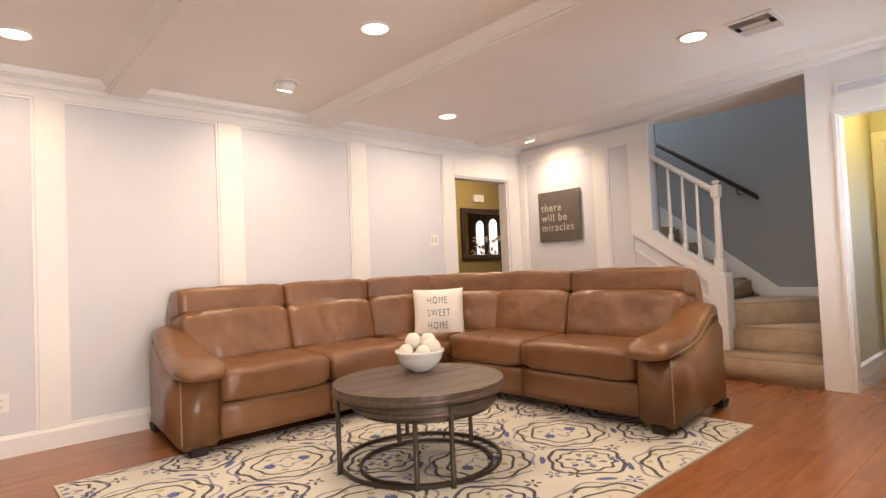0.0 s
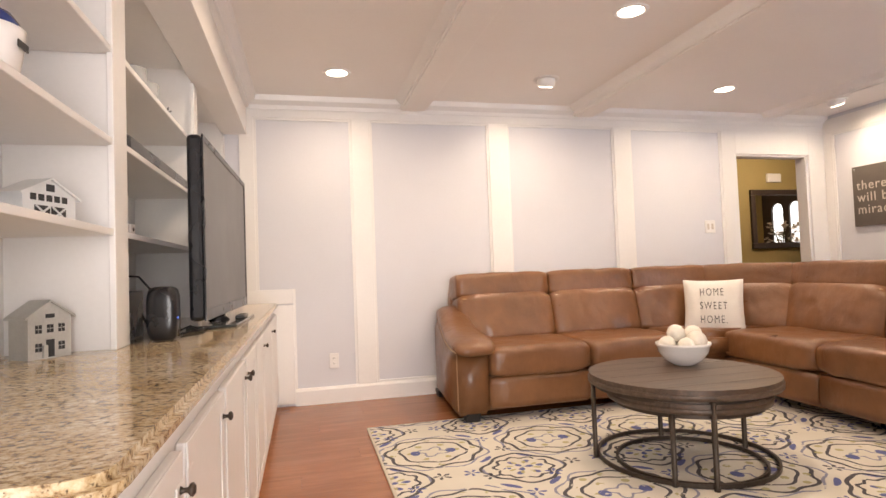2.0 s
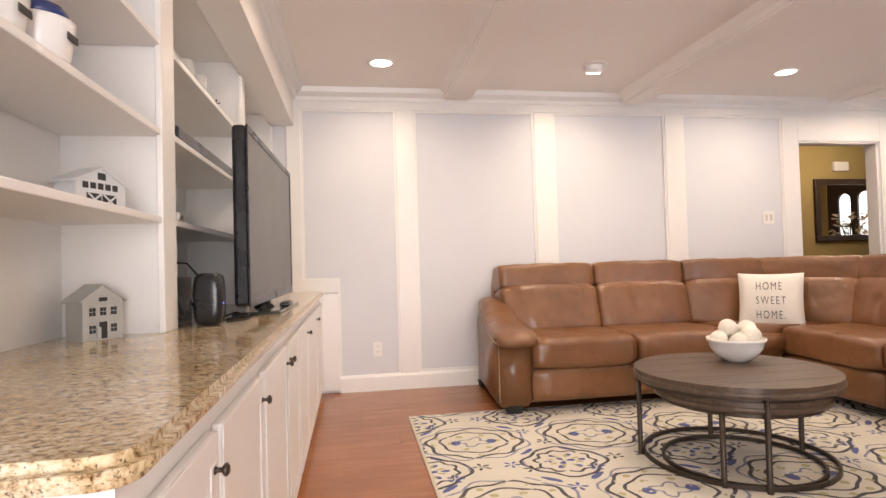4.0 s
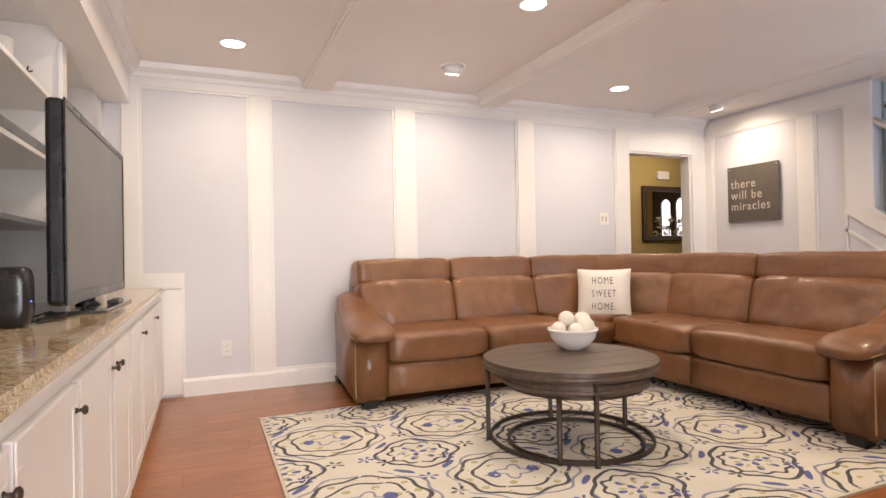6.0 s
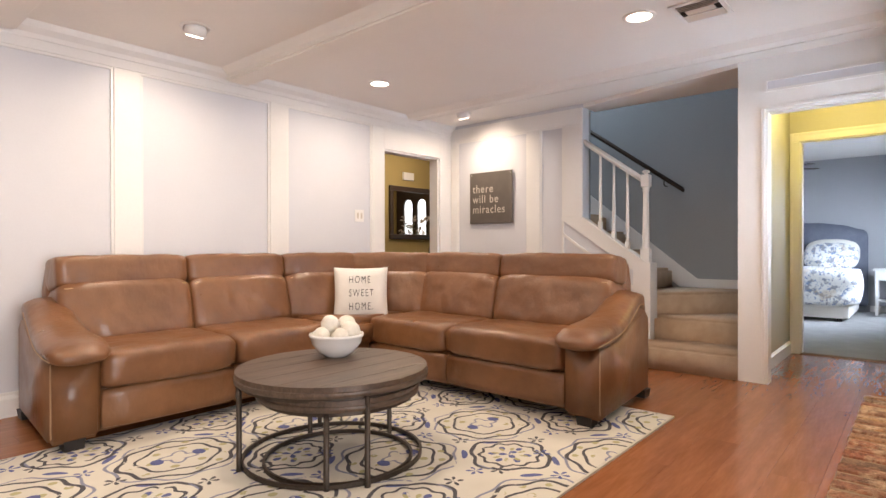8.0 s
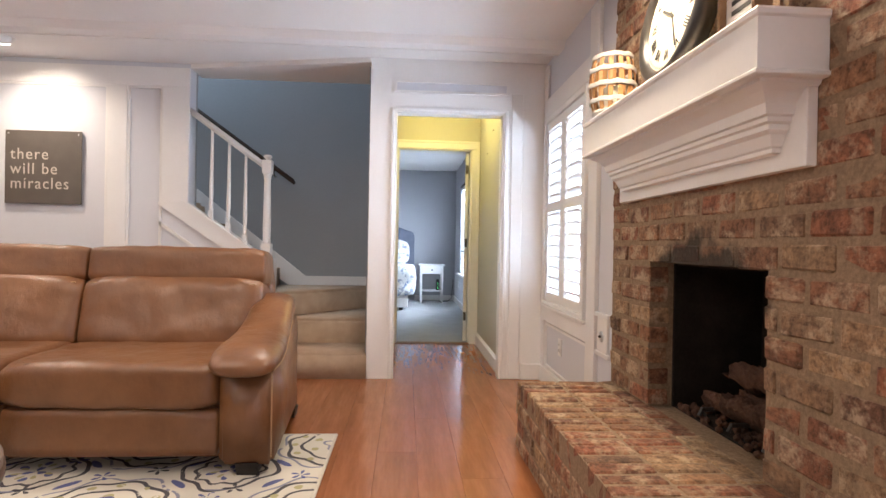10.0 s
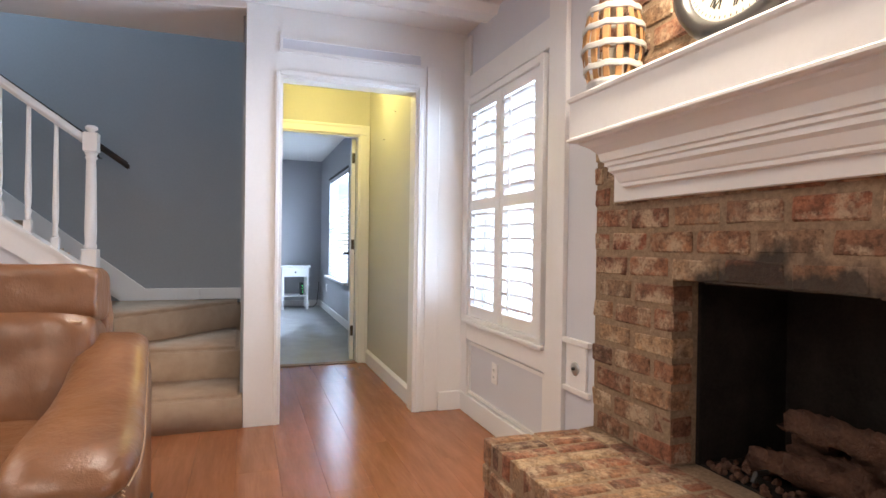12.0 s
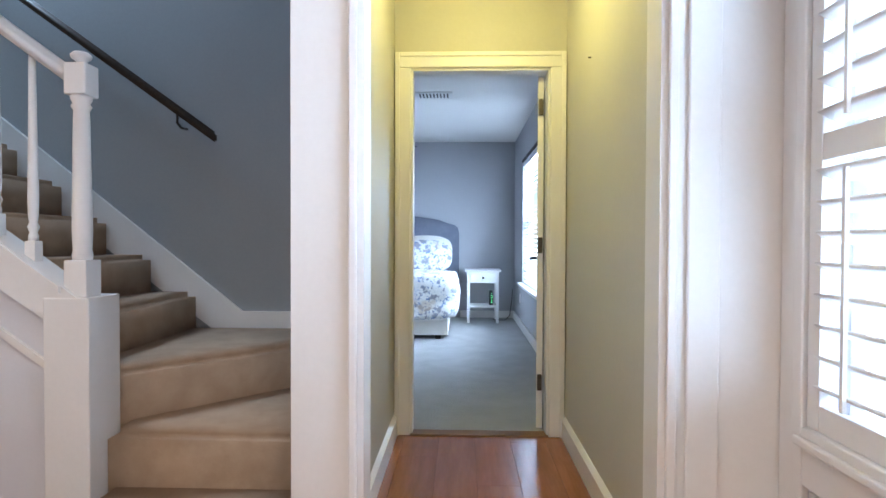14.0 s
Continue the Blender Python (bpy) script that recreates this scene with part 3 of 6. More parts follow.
# ---- shapes for things ----
def pillow(bm, m, sx, sy, sz, k=0.30, p=4.0, cuts=7, sag=0.0, crease=0.0, folds=0.0):
    """A stuffed, round-edged block of half sizes sx, sy, sz at the pose m."""
    first = len(bm.verts)
    r = bmesh.ops.create_cube(bm, size=2.0)
    es = list({e for v in r["verts"] for e in v.link_edges})
    bmesh.ops.subdivide_edges(bm, edges=es, cuts=cuts, use_grid_fill=True)
    bm.verts.ensure_lookup_table()
    for v in bm.verts[first:]:
        a, b, c = v.co
        fa, fb, fc = abs(a) ** p, abs(b) ** p, abs(c) ** p
        q = Vector((sx * a * (1 - k * (fb + fc) / 2 * min(1, sz / sx)), sy * b * (1 - k * (fa + fc) / 2 * min(1, sz / sy)), sz * c * (1 - k * (fa + fb) / 2)))
        q.z -= sag * (1 - a * a) * (1 - b * b) * (c > 0)
        w = m @ q
        if crease:
            w += m.to_3x3() @ Vector((0, b, c)) * crease * (noise.noise(w * 8) + 0.6 * noise.noise(w * 19))
        if folds and b < 0:
            soft = (1 - a ** 6) * (1 - c ** 6)
            f = noise.noise(Vector((w.x * 13 + w.z * 3, w.y * 13, w.z * 4.5))) + 0.5 * noise.noise(Vector((w.x * 31, w.y * 31, w.z * 8)))
            w += m.to_3x3() @ Vector((0, -1, 0)) * folds * soft * (f + 0.6 * (1 - c))
        v.co = w
    return bm


def sweep(bm, path, widths, across, p=3.2, seg=20):
    """A padded bar: rounded sections (half width, half height) set along a path, across: the direction of the width."""
    across = Vector(across)
    pts = [Vector(q) for q in path]
    rings = []
    for i, q in enumerate(pts):
        d = (pts[min(i + 1, len(pts) - 1)] - pts[max(i - 1, 0)]).normalized()
        up = across.cross(d).normalized()
        w, h = widths[i]
        ring = []
        for k in range(seg):
            t = 2 * math.pi * k / seg
            c, s = math.cos(t), math.sin(t)
            ring.append(bm.verts.new(q + across * w * math.copysign(abs(c) ** (2 / p), c) + up * h * math.copysign(abs(s) ** (2 / p), s)))
        rings.append(ring)
    for a, c in zip(rings, rings[1:]):
        for k in range(seg):
            bm.faces.new((a[k], a[(k + 1) % seg], c[(k + 1) % seg], c[k]))
    bm.faces.new(list(reversed(rings[0])))
    bm.faces.new(rings[-1])
    bmesh.ops.recalc_face_normals(bm, faces=bm.faces[:])
    return bm


def words(text, size, m, material, parent, stretch=1.0, name="lettering", gap=1.0, thin=0.0):
    cu = bpy.data.curves.new(name, 'FONT')
    cu.body, cu.size, cu.extrude, cu.offset = text, size, 0.0008, thin
    cu.space_character, cu.align_x = gap, 'LEFT'
    cu.materials.append(material)
    ob = new(name, cu)
    ob.parent = parent
    ob.matrix_world = m @ Matrix.Diagonal((stretch, 1, 1, 1))
    return ob


STITCH = soft_mat("stitching_thread", (0.42, 0.27, 0.15), (0.50, 0.33, 0.19), 0.7, 30, 300, 0.3)
FOOT = soft_mat("dark_foot", (0.012, 0.009, 0.008), (0.022, 0.017, 0.014), 0.5, 9, 80, 0.1)
CERAMIC = soft_mat("white_ceramic", (0.74, 0.72, 0.69), (0.80, 0.78, 0.75), 0.16, 4, 60, 0.03)
BALL = soft_mat("cream_ball", (0.64, 0.60, 0.52), (0.75, 0.71, 0.64), 0.5, 20, 90, 0.5, depth=0.006)
PILLOW = soft_mat("white_cotton", (0.72, 0.68, 0.63), (0.79, 0.76, 0.71), 0.9, 10, 260, 0.4, depth=0.003)
INK = soft_mat("black_ink", (0.03, 0.028, 0.026), (0.05, 0.046, 0.042), 0.8, 9, 90, 0.05)
SIGN = soft_mat("grey_metal_sign", (0.105, 0.088, 0.074), (0.145, 0.122, 0.104), 0.55, 7, 130, 0.3, metal=0.2)

# ---- rug and sofa ----
rug = thing("area_rug", boxes((-1.60, 1.60, -1.105, 1.105, 0.0, 0.012), bevel=0.004), RUG, "cream area rug with navy and olive medallions under the sofa", "rug")
rug.matrix_world = pose(2.03, 2.385, 0.0)
EDGE = soft_mat("rug_binding", (0.52, 0.48, 0.40), (0.60, 0.56, 0.48), 0.9, 20, 300, 0.5)
for r in ((-1.612, -1.60, -1.117, 1.117, 0, 0.011), (1.60, 1.612, -1.117, 1.117, 0, 0.011), (-1.60, 1.60, -1.117, -1.105, 0, 0.011), (-1.60, 1.60, 1.105, 1.117, 0, 0.011)):
    part("binding", boxes(r), EDGE, rug)

sofa = empty("sectional_sofa", label="brown leather sectional recliner sofa with stitched seams on the rug", category="sofa")


def back_pieces(m, w):
    """Lumbar cushion, head cushion and their shell, over a width w along local x from 0, with the seat front at local y 0."""
    tilt = pose(w / 2, 0.690, 0.61, -14)
    part("back_cushion", pillow(bmesh.new(), m @ tilt, w / 2 + 0.002, 0.135, 0.205, 0.22, 9, 26, 0, 0.004, 0.011), LEATHER, sofa, "", True)
    part("headrest", pillow(bmesh.new(), m @ pose(w / 2, 0.762, 0.873, -9), w / 2, 0.125, 0.103, 0.22, 7, 15, 0, 0.006), LEATHER, sofa, "", True)
    bm = pillow(bmesh.new(), m @ pose(w / 2, 0.875, 0.50, -3), w / 2 - 0.002, 0.07, 0.435, 0.10, 8, 5)
    part("back_shell", bm, LEATHER, sofa, "", True)
    a, c = m @ Vector((0.035, 0.612, 0.790)), m @ Vector((w - 0.035, 0.612, 0.790))
    part("seam", tube(bmesh.new(), [a, (a + c) / 2, c], 0.0045, 6), STITCH, sofa, "tan stitched seam")


def seat_pieces(m, w):
    bm = pillow(bmesh.new(), m @ pose(w / 2, 0.31, 0.395), w / 2 - 0.002, 0.338, 0.108, 0.28, 6, 15, 0.012, 0.007)
    part("seat_cushion", bm, LEATHER, sofa, "", True)
    bm = pillow(bmesh.new(), m @ pose(w / 2, 0.045, 0.195), w / 2 - 0.004, 0.045, 0.105, 0.14, 8, 4)
    part("footrest_panel", bm, LEATHER, sofa, "", True)
    part("seat_base", boxes((0.01, w - 0.01, 0.06, 0.86, 0.075, 0.30)), LEATHER, sofa).matrix_world = m


LRUN, RRUN = (lambda x: pose(x, 3.33, 0)), (lambda y: pose(3.10, y, 0, 0, 0, -90))
for x, w in ((1.215, 0.75), (1.965, 0.765)):
    seat_pieces(LRUN(x), w)
    back_pieces(LRUN(x - 0.03 if x < 1.5 else x), w + 0.03 if x < 1.5 else w)
for y, w in ((3.42, 0.80), (2.62, 0.91)):
    seat_pieces(RRUN(y), w)
    back_pieces(RRUN(y), w if w < 0.85 else w + 0.02)
# corner unit: a wide seat and two angled backs
bm = bmesh.new()
prism(bm, [(2.73, 3.40), (2.95, 3.36), (3.13, 3.30), (3.15, 3.42), (3.75, 3.42), (3.95, 3.9), (3.5, 4.1), (2.73, 4.1)], "z", 0.30, 0.49)
bmesh.ops.bevel(bm, geom=bm.edges[:], offset=0.045, segments=4, affect='EDGES')
part("corner_seat", bm, LEATHER, sofa, "", True)
bm = bmesh.new()
prism(bm, [(2.74, 3.42), (3.14, 3.42), (3.9, 3.43), (4.05, 4.0), (3.9, 4.2), (2.74, 4.2)], "z", 0.08, 0.31)
part("corner_base", bm, LEATHER, sofa)


def back_between(p, q):
    d = Vector((q[0] - p[0], q[1] - p[1], 0))
    turn = math.degrees(math.atan2(d.y, d.x))
    back_pieces(pose(p[0], p[1], 0, 0, 0, turn) @ pose(0, -0.80, 0), d.length)


back_between((2.74, 4.13), (3.47, 4.06))
back_between((3.47, 4.06), (3.90, 3.43))


def sofa_arm(m, flip):
    """An arm 0.24 wide, drawn in towards the back: local x across, local y from the front (0) to the back; flip: the outer side."""
    path = [(0, -0.112, 0.478), (0, -0.100, 0.486), (0, -0.065, 0.500), (0, 0.02, 0.518), (0, 0.12, 0.528), (0, 0.24, 0.536), (0, 0.36, 0.552), (0, 0.48, 0.586), (0, 0.60, 0.638), (0, 0.71, 0.676), (0, 0.81, 0.668), (0, 0.87, 0.60)]
    wid = [(0.075, 0.014), (0.108, 0.032), (0.134, 0.048), (0.146, 0.057), (0.145, 0.060), (0.138, 0.060), (0.128, 0.060), (0.120, 0.062), (0.114, 0.066), (0.106, 0.066), (0.098, 0.06), (0.085, 0.03)]
    path = [(-flip * (0.006 + 0.055 * max(0, y) / 0.9), y, z) for x, y, z in path]
    bm = sweep(bmesh.new(), [m @ Vector(q) for q in path], wid, (m.to_3x3() @ Vector((1, 0, 0))), 2.5, 28)
    part("arm_pad", bm, LEATHER, sofa, "", True)
    seam = [m @ Vector((q[0] + flip * w[0] * 0.99, q[1], q[2] - w[1] * 0.35)) for q, w in zip(path[2:11], wid[2:11])]
    part("seam", tube(bmesh.new(), seam, 0.003, 5), STITCH, sofa, "tan stitched seam")
    bm = bmesh.new()
    prism(bm, [(-0.005, 0.060), (-0.005, 0.475), (0.20, 0.485), (0.36, 0.50), (0.60, 0.585), (0.80, 0.63), (0.90, 0.56), (0.90, 0.060)], "x", -0.117, 0.117)
    bmesh.ops.bevel(bm, geom=bm.edges[:], offset=0.022, segments=3, affect='EDGES')
    for v in bm.verts:
        if v.co.x * flip > 0:
            v.co.x -= flip * 0.075 * max(0, v.co.y) / 0.9
    bm.transform(m)
    part("arm_panel", bm, LEATHER, sofa, "", True)
    for z in range(34):
        part("stitch", tube(bmesh.new(), [m @ Vector((flip * 0.110, -0.003, 0.10 + z * 0.0108)), m @ Vector((flip * 0.104, -0.006, 0.106 + z * 0.0108))], 0.0028, 5), STITCH, sofa)
    for y in (0.06, 0.86):
        bm = bmesh.new()
        lathe(bm, [(0.060, 0.013), (0.070, 0.066)], m @ Vector((0, y, 0)), 4, Matrix.Rotation(radians(45), 4, 'Z'))
        part("foot", bm, FOOT, sofa, "dark wooden foot")


sofa_arm(pose(1.105, 3.345, 0), -1)
sofa_arm(pose(3.09, 1.592, 0, 0, 0, -90), 1)
bm = boxes((4.05, 4.06, 1.8, 3.4, 0.1, 0.7))
part("back_panel", bm, LEATHER, sofa)

# throw pillow
pm = pose(3.235, 3.645, 0.645, -16, 0, -41)
tp = thing("throw_pillow", pillow(bmesh.new(), Matrix(), 0.222, 0.08, 0.222, 0.0, 2, 10), PILLOW, "white cotton throw pillow with black lettering on the sofa", "pillow", smooth=True)
for v in tp.data.vertices:
    a, c = v.co.x / 0.222, v.co.z / 0.222
    v.co.y *= max(0.06, (1 - abs(a) ** 2.6) * (1 - abs(c) ** 2.6)) ** 0.5
    v.co.x *= 1 - 0.05 * (1 - c * c)
    v.co.z *= 1 - 0.05 * (1 - a * a)
tp.matrix_world = pm
for line, z in (("HOME", 0.075), ("SWEET", -0.035), ("HOME.", -0.145)):
    words(line, 0.086, pm @ pose(-0.098, -0.0815, z, 90), INK, tp, 0.62, gap=1.3, thin=-0.0008)

# ---- nesting coffee tables ----
def round_table(name, x, y, top, radius, first, label):
    t = empty(name, pose(x, y, 0), label=label, category="coffee table", group="nesting coffee tables")
    n = 6
    edges = [radius * (2 * k / n - 1) for k in range(n + 1)]
    for a, c in zip(edges, edges[1:]):
        bm = bmesh.new()
        a2, c2 = a + 0.0015, c - 0.0015
        r = radius - 0.004
        top_side = [(math.sqrt(max(0, r * r - w * w)), w) for w in np.linspace(a2, c2, 9)]
        outline = top_side + [(-u, w) for u, w in reversed(top_side)]
        outline = [p for i, p in enumerate(outline) if i == 0 or (Vector(p) - Vector(outline[i - 1])).length > 1e-4]
        if (Vector(outline[0]) - Vector(outline[-1])).length < 1e-4:
            outline.pop()
        prism(bm, outline, "z", top - 0.022, top)
        part("top_board", bm, TABLEWOOD, t)
    bm = bmesh.new()
    lathe(bm, [(radius - 0.03, top - 0.05), (radius, top - 0.048), (radius + 0.002, top - 0.026), (radius - 0.002, top - 0.0225), (radius - 0.03, top - 0.0225)], (0, 0, 0), 56)
    part("top_rim", bm, TABLEWOOD, t, "", True)
    for r0, z0, z1 in ((radius - 0.03, top - 0.072, top - 0.05), (radius - 0.03, 0.016, 0.036)):
        bm = bmesh.new()
        ring = [(r0, z0), (r0, z1), (r0 - 0.012, z1), (r0 - 0.012, z0)]
        vs = [[bm.verts.new((r * math.cos(2 * math.pi * k / 56), r * math.sin(2 * math.pi * k / 56), z)) for r, z in ring] for k in range(56)]
        for k in range(56):
            for j in range(4):
                bm.faces.new((vs[k][j], vs[(k + 1) % 56][j], vs[(k + 1) % 56][(j + 1) % 4], vs[k][(j + 1) % 4]))
        bmesh.ops.recalc_face_normals(bm, faces=bm.faces[:])
        part("ring", bm, METAL, t, "bronze metal ring")
    for k in first:
        a = radians(k)
        q = ((radius - 0.018) * math.cos(a), (radius - 0.018) * math.sin(a))
        bm = bmesh.new()
        lathe(bm, [(0.014, 0.012), (0.0125, 0.03), (0.0125, top - 0.05)], (*q, 0), 10)
        part("leg", bm, METAL, t, "bronze metal leg", True)
    return t


round_table("coffee_table", 1.93, 2.345, 0.452, 0.465, (160, 250, 62), "round dark plank coffee table on bronze metal ring legs")
round_table("coffee_table", 1.91, 2.28, 0.388, 0.385, (76, 223, 5), "smaller dark round table nested beneath the larger one")

bx, by = 2.075, 2.505
bowl = empty("decor_bowl", pose(bx, by, 0.452), label="white ceramic bowl on the coffee table", category="bowl")
bm = bmesh.new()
lathe(bm, [(0.055, 0.0), (0.062, 0.006), (0.10, 0.03), (0.128, 0.07), (0.138, 0.104), (0.144, 0.108), (0.144, 0.122), (0.136, 0.122), (0.125, 0.08), (0.09, 0.035), (0.03, 0.022)], seg=40)
part("bowl_shell", bm, CERAMIC, bowl, "", True)
for k, (dx, dy, dz, r) in enumerate(((-0.075, 0.03, 0.115, 0.045), (-0.02, -0.055, 0.112, 0.043), (0.055, -0.045, 0.13, 0.055), (0.035, 0.05, 0.135, 0.052), (-0.02, 0.03, 0.17, 0.048), (0.075, 0.01, 0.16, 0.05), (0, 0, 0.08, 0.05), (-0.05, 0.07, 0.10, 0.045))):
    bm = bmesh.new()
    bmesh.ops.create_icosphere(bm, subdivisions=3, radius=r)
    for v in bm.verts:
        v.co *= 1 + 0.05 * noise.noise(v.co * 30 + Vector((k, 0, 0)))
    ball = thing("decor_ball", bm, BALL, "cream textured decorative ball in the white bowl", "decorative ball", "balls in the bowl", smooth=True)
    ball.matrix_world = pose(bx + dx, by + dy, 0.452 + dz)

# ---- built-in cabinets, worktop and shelves ----
CX, CT = -0.192, 0.812
ENDY = 0.05
def base_unit(y0, y1, knob):
    u = empty("base_cabinet", pose(CX, y0, 0), label="white painted built-in base cabinet with a bronze knob", category="cabinet", group="built-in base cabinets")
    part("body", boxes((XB - CX, -0.02, 0, y1 - y0, 0.0, 0.772)), TRIM, u)
    w = y1 - y0
    part("face_frame", boxes((-0.02, 0, 0, w, 0.71, 0.772), (-0.02, 0, 0, w, 0, 0.09), (-0.02, 0, 0, 0.03, 0.09, 0.71), (-0.02, 0, w - 0.03, w, 0.09, 0.71)), TRIM, u)
    d = part("door", boxes((0.001, 0.019, 0.022, w - 0.022, 0.065, 0.722), bevel=0.004), TRIM, u)
    bm = bmesh.new()
    for r in ((0.0195, 0.0235, 0.022, w - 0.022, 0.672, 0.722), (0.0195, 0.0235, 0.022, w - 0.022, 0.065, 0.115), (0.0195, 0.0235, 0.022, 0.072, 0.115, 0.672), (0.0195, 0.0235, w - 0.072, w - 0.022, 0.115, 0.672)):
        box(bm, *r, bevel=0.0015, seg=1)
    part("door_frame", bm, TRIM, d)
    if knob is None:
        return
    ky = w - 0.05 if knob else 0.05
    bm = bmesh.new()
    lathe(bm, [(0.008, 0.0), (0.0045, 0.005), (0.0045, 0.012), (0.011, 0.016), (0.012, 0.021), (0.007, 0.025)], (0.024, ky, 0.66), 14, Matrix.Rotation(radians(90), 4, 'Y'))
    part("knob", bm, METAL, d, "dark bronze knob", True)


cuts = [0.515, 0.92, 1.44, 2.0, 2.45, 2.95, 3.70, YN]
for a, c, knob in zip(cuts, cuts[1:], (True, True, True, False, True, True, None)):
    base_unit(a, c, knob)
bm = bmesh.new()
corner = [(-0.216 + 0.06 * math.sin(radians(a)), 0.545 - 0.06 * math.cos(radians(a))) for a in range(0, 91, 15)]
prism(bm, [(XB, 0.485)] + corner + [(-0.156, YN), (XB, YN)], "z", 0.772, CT)
rim = [e for e in bm.edges if abs(e.verts[0].co.z - e.verts[1].co.z) < 1e-5 and not all(v.co.x < XB + 0.01 for v in e.verts) and not all(v.co.y > YN - 0.01 for v in e.verts)]
bmesh.ops.bevel(bm, geom=rim, offset=0.014, segments=4, affect='EDGES')
thing("granite_worktop", bm, GRANITE, "polished beige speckled granite worktop on the white cabinets", "worktop")
SX = -0.524
shelf = empty("built_in_bookcase", pose(SX, 0, CT), label="white built-in bookcase above the granite worktop", category="bookcase")
shelf.matrix_world = Matrix()
part("back_board", boxes((XB, XB + 0.02, 0.50, YN, CT, 2.2)), TRIM, shelf)
for y0, y1 in ((0.50, 0.56), (1.755, 1.890), (3.13, 3.22), (4.26, YN - 0.001)):
    part("upright", boxes((XB + 0.02, SX - 0.02, y0 + 0.025, y1 - 0.025, CT, 2.2)), TRIM, shelf)
    part("face_stile", boxes((SX - 0.02, SX, y0, y1, CT, 2.12), bevel=0.003), TRIM, shelf)
for a, c, zs in ((0.56, 1.755, (1.192, 1.480, 1.778)), (1.890, 3.13, (1.192, 1.492, 1.788)), (3.22, 4.26, (1.192, 1.492, 1.788))):
    for z in zs:
        part("shelf_board", boxes((XB + 0.02, SX - 0.004, a - 0.02, c + 0.02, z - 0.022, z), bevel=0.003), TRIM, shelf)
part("top_board", boxes((XB, SX, 0.50, YN, 2.2, 2.22)), TRIM, shelf)
part("valance", boxes((SX - 0.02, -0.36, 0.50, YN - 0.001, 2.135, 2.4396), bevel=0.003), TRIM, shelf)
bm = bmesh.new()
prism(bm, [(-0.36, 2.33), (-0.335, 2.34), (-0.33, 2.37), (-0.29, 2.40), (-0.28, 2.4396), (-0.36, 2.4396)], "y", 0.50, YN - 0.08)
part("crown_moulding", bm, TRIM, shelf)

# television with stand
SCREEN = soft_mat("tv_screen", (0.125, 0.125, 0.13), (0.145, 0.145, 0.15), 0.42, 3, 200, 0.02)
tvm = pose(-0.30, 2.65, CT, 0, 0, -1.5) @ Matrix.Diagonal((1, 1.07, 1.05, 1))
tv = empty("television", tvm, label="black flat television on a glass stand on the worktop", category="television")
def tvp(name, bm, mat_, label="", smooth=False):
    return part(name, bm, mat_, tv, label, smooth)
tvp("housing", boxes((-0.055, 0.0, -0.56, 0.56, 0.05, 0.725), bevel=0.016), BLACK)
bm = bmesh.new()
pillow(bm, pose(-0.060, 0.05, 0.36), 0.035, 0.38, 0.22, 0.2, 6, 5)
tvp("back_cover", bm, BLACK, "", True)
bm = bmesh.new()
for r in ((0.0, 0.007, -0.56, 0.56, 0.05, 0.092), (0.0, 0.007, -0.56, 0.56, 0.70, 0.725), (0.0, 0.007, -0.56, -0.533, 0.092, 0.70), (0.0, 0.007, 0.533, 0.56, 0.092, 0.70)):
    box(bm, *r, bevel=0.002)
tvp("bezel", bm, BLACK)
tvp("screen", boxes((0.0005, 0.003, -0.533, 0.533, 0.092, 0.70)), SCREEN, "dull dark grey screen")
bm = bmesh.new()
lathe(bm, [(0.05, 0.012), (0.03, 0.03), (0.028, 0.10)], (-0.05, 0, 0), 20)
tvp("stand_neck", bm, BLACK, "", True)
GLASS = soft_mat("dark_stand_glass", (0.05, 0.055, 0.055), (0.07, 0.075, 0.075), 0.08, 4, 90, 0.02)
tvp("stand_base", boxes((-0.13, 0.075, -0.30, 0.30, 0.0, 0.012), bevel=0.004), GLASS, "dark glass stand base")

# router, soundbar, small box, cables
bm = pillow(bmesh.new(), pose(0, 0, 0.095), 0.050, 0.050, 0.095, 0.24, 5, 7)
spk = thing("wireless_speaker", bm, BLACK, "black rounded wireless speaker with a blue light", "speaker", smooth=True)
spk.matrix_world = pose(-0.435, 1.96, CT)
led = part("indicator", boxes((0.0470, 0.0505, -0.022, -0.008, 0.078, 0.0815)), glow("blue_led", (0.1, 0.2, 1.0), 6), spk, "small blue light")
led.matrix_parent_inverse = Matrix()
thing("media_box", boxes((-0.78, -0.555, 1.92, 2.18, CT, CT + 0.175), bevel=0.006), BLACK, "black media box behind the speaker", "media box")
thing("soundbar", boxes((-0.60, -0.54, 1.98, 3.05, 1.492, 1.55), bevel=0.012), BLACK, "long black soundbar on a bookcase shelf", "soundbar")
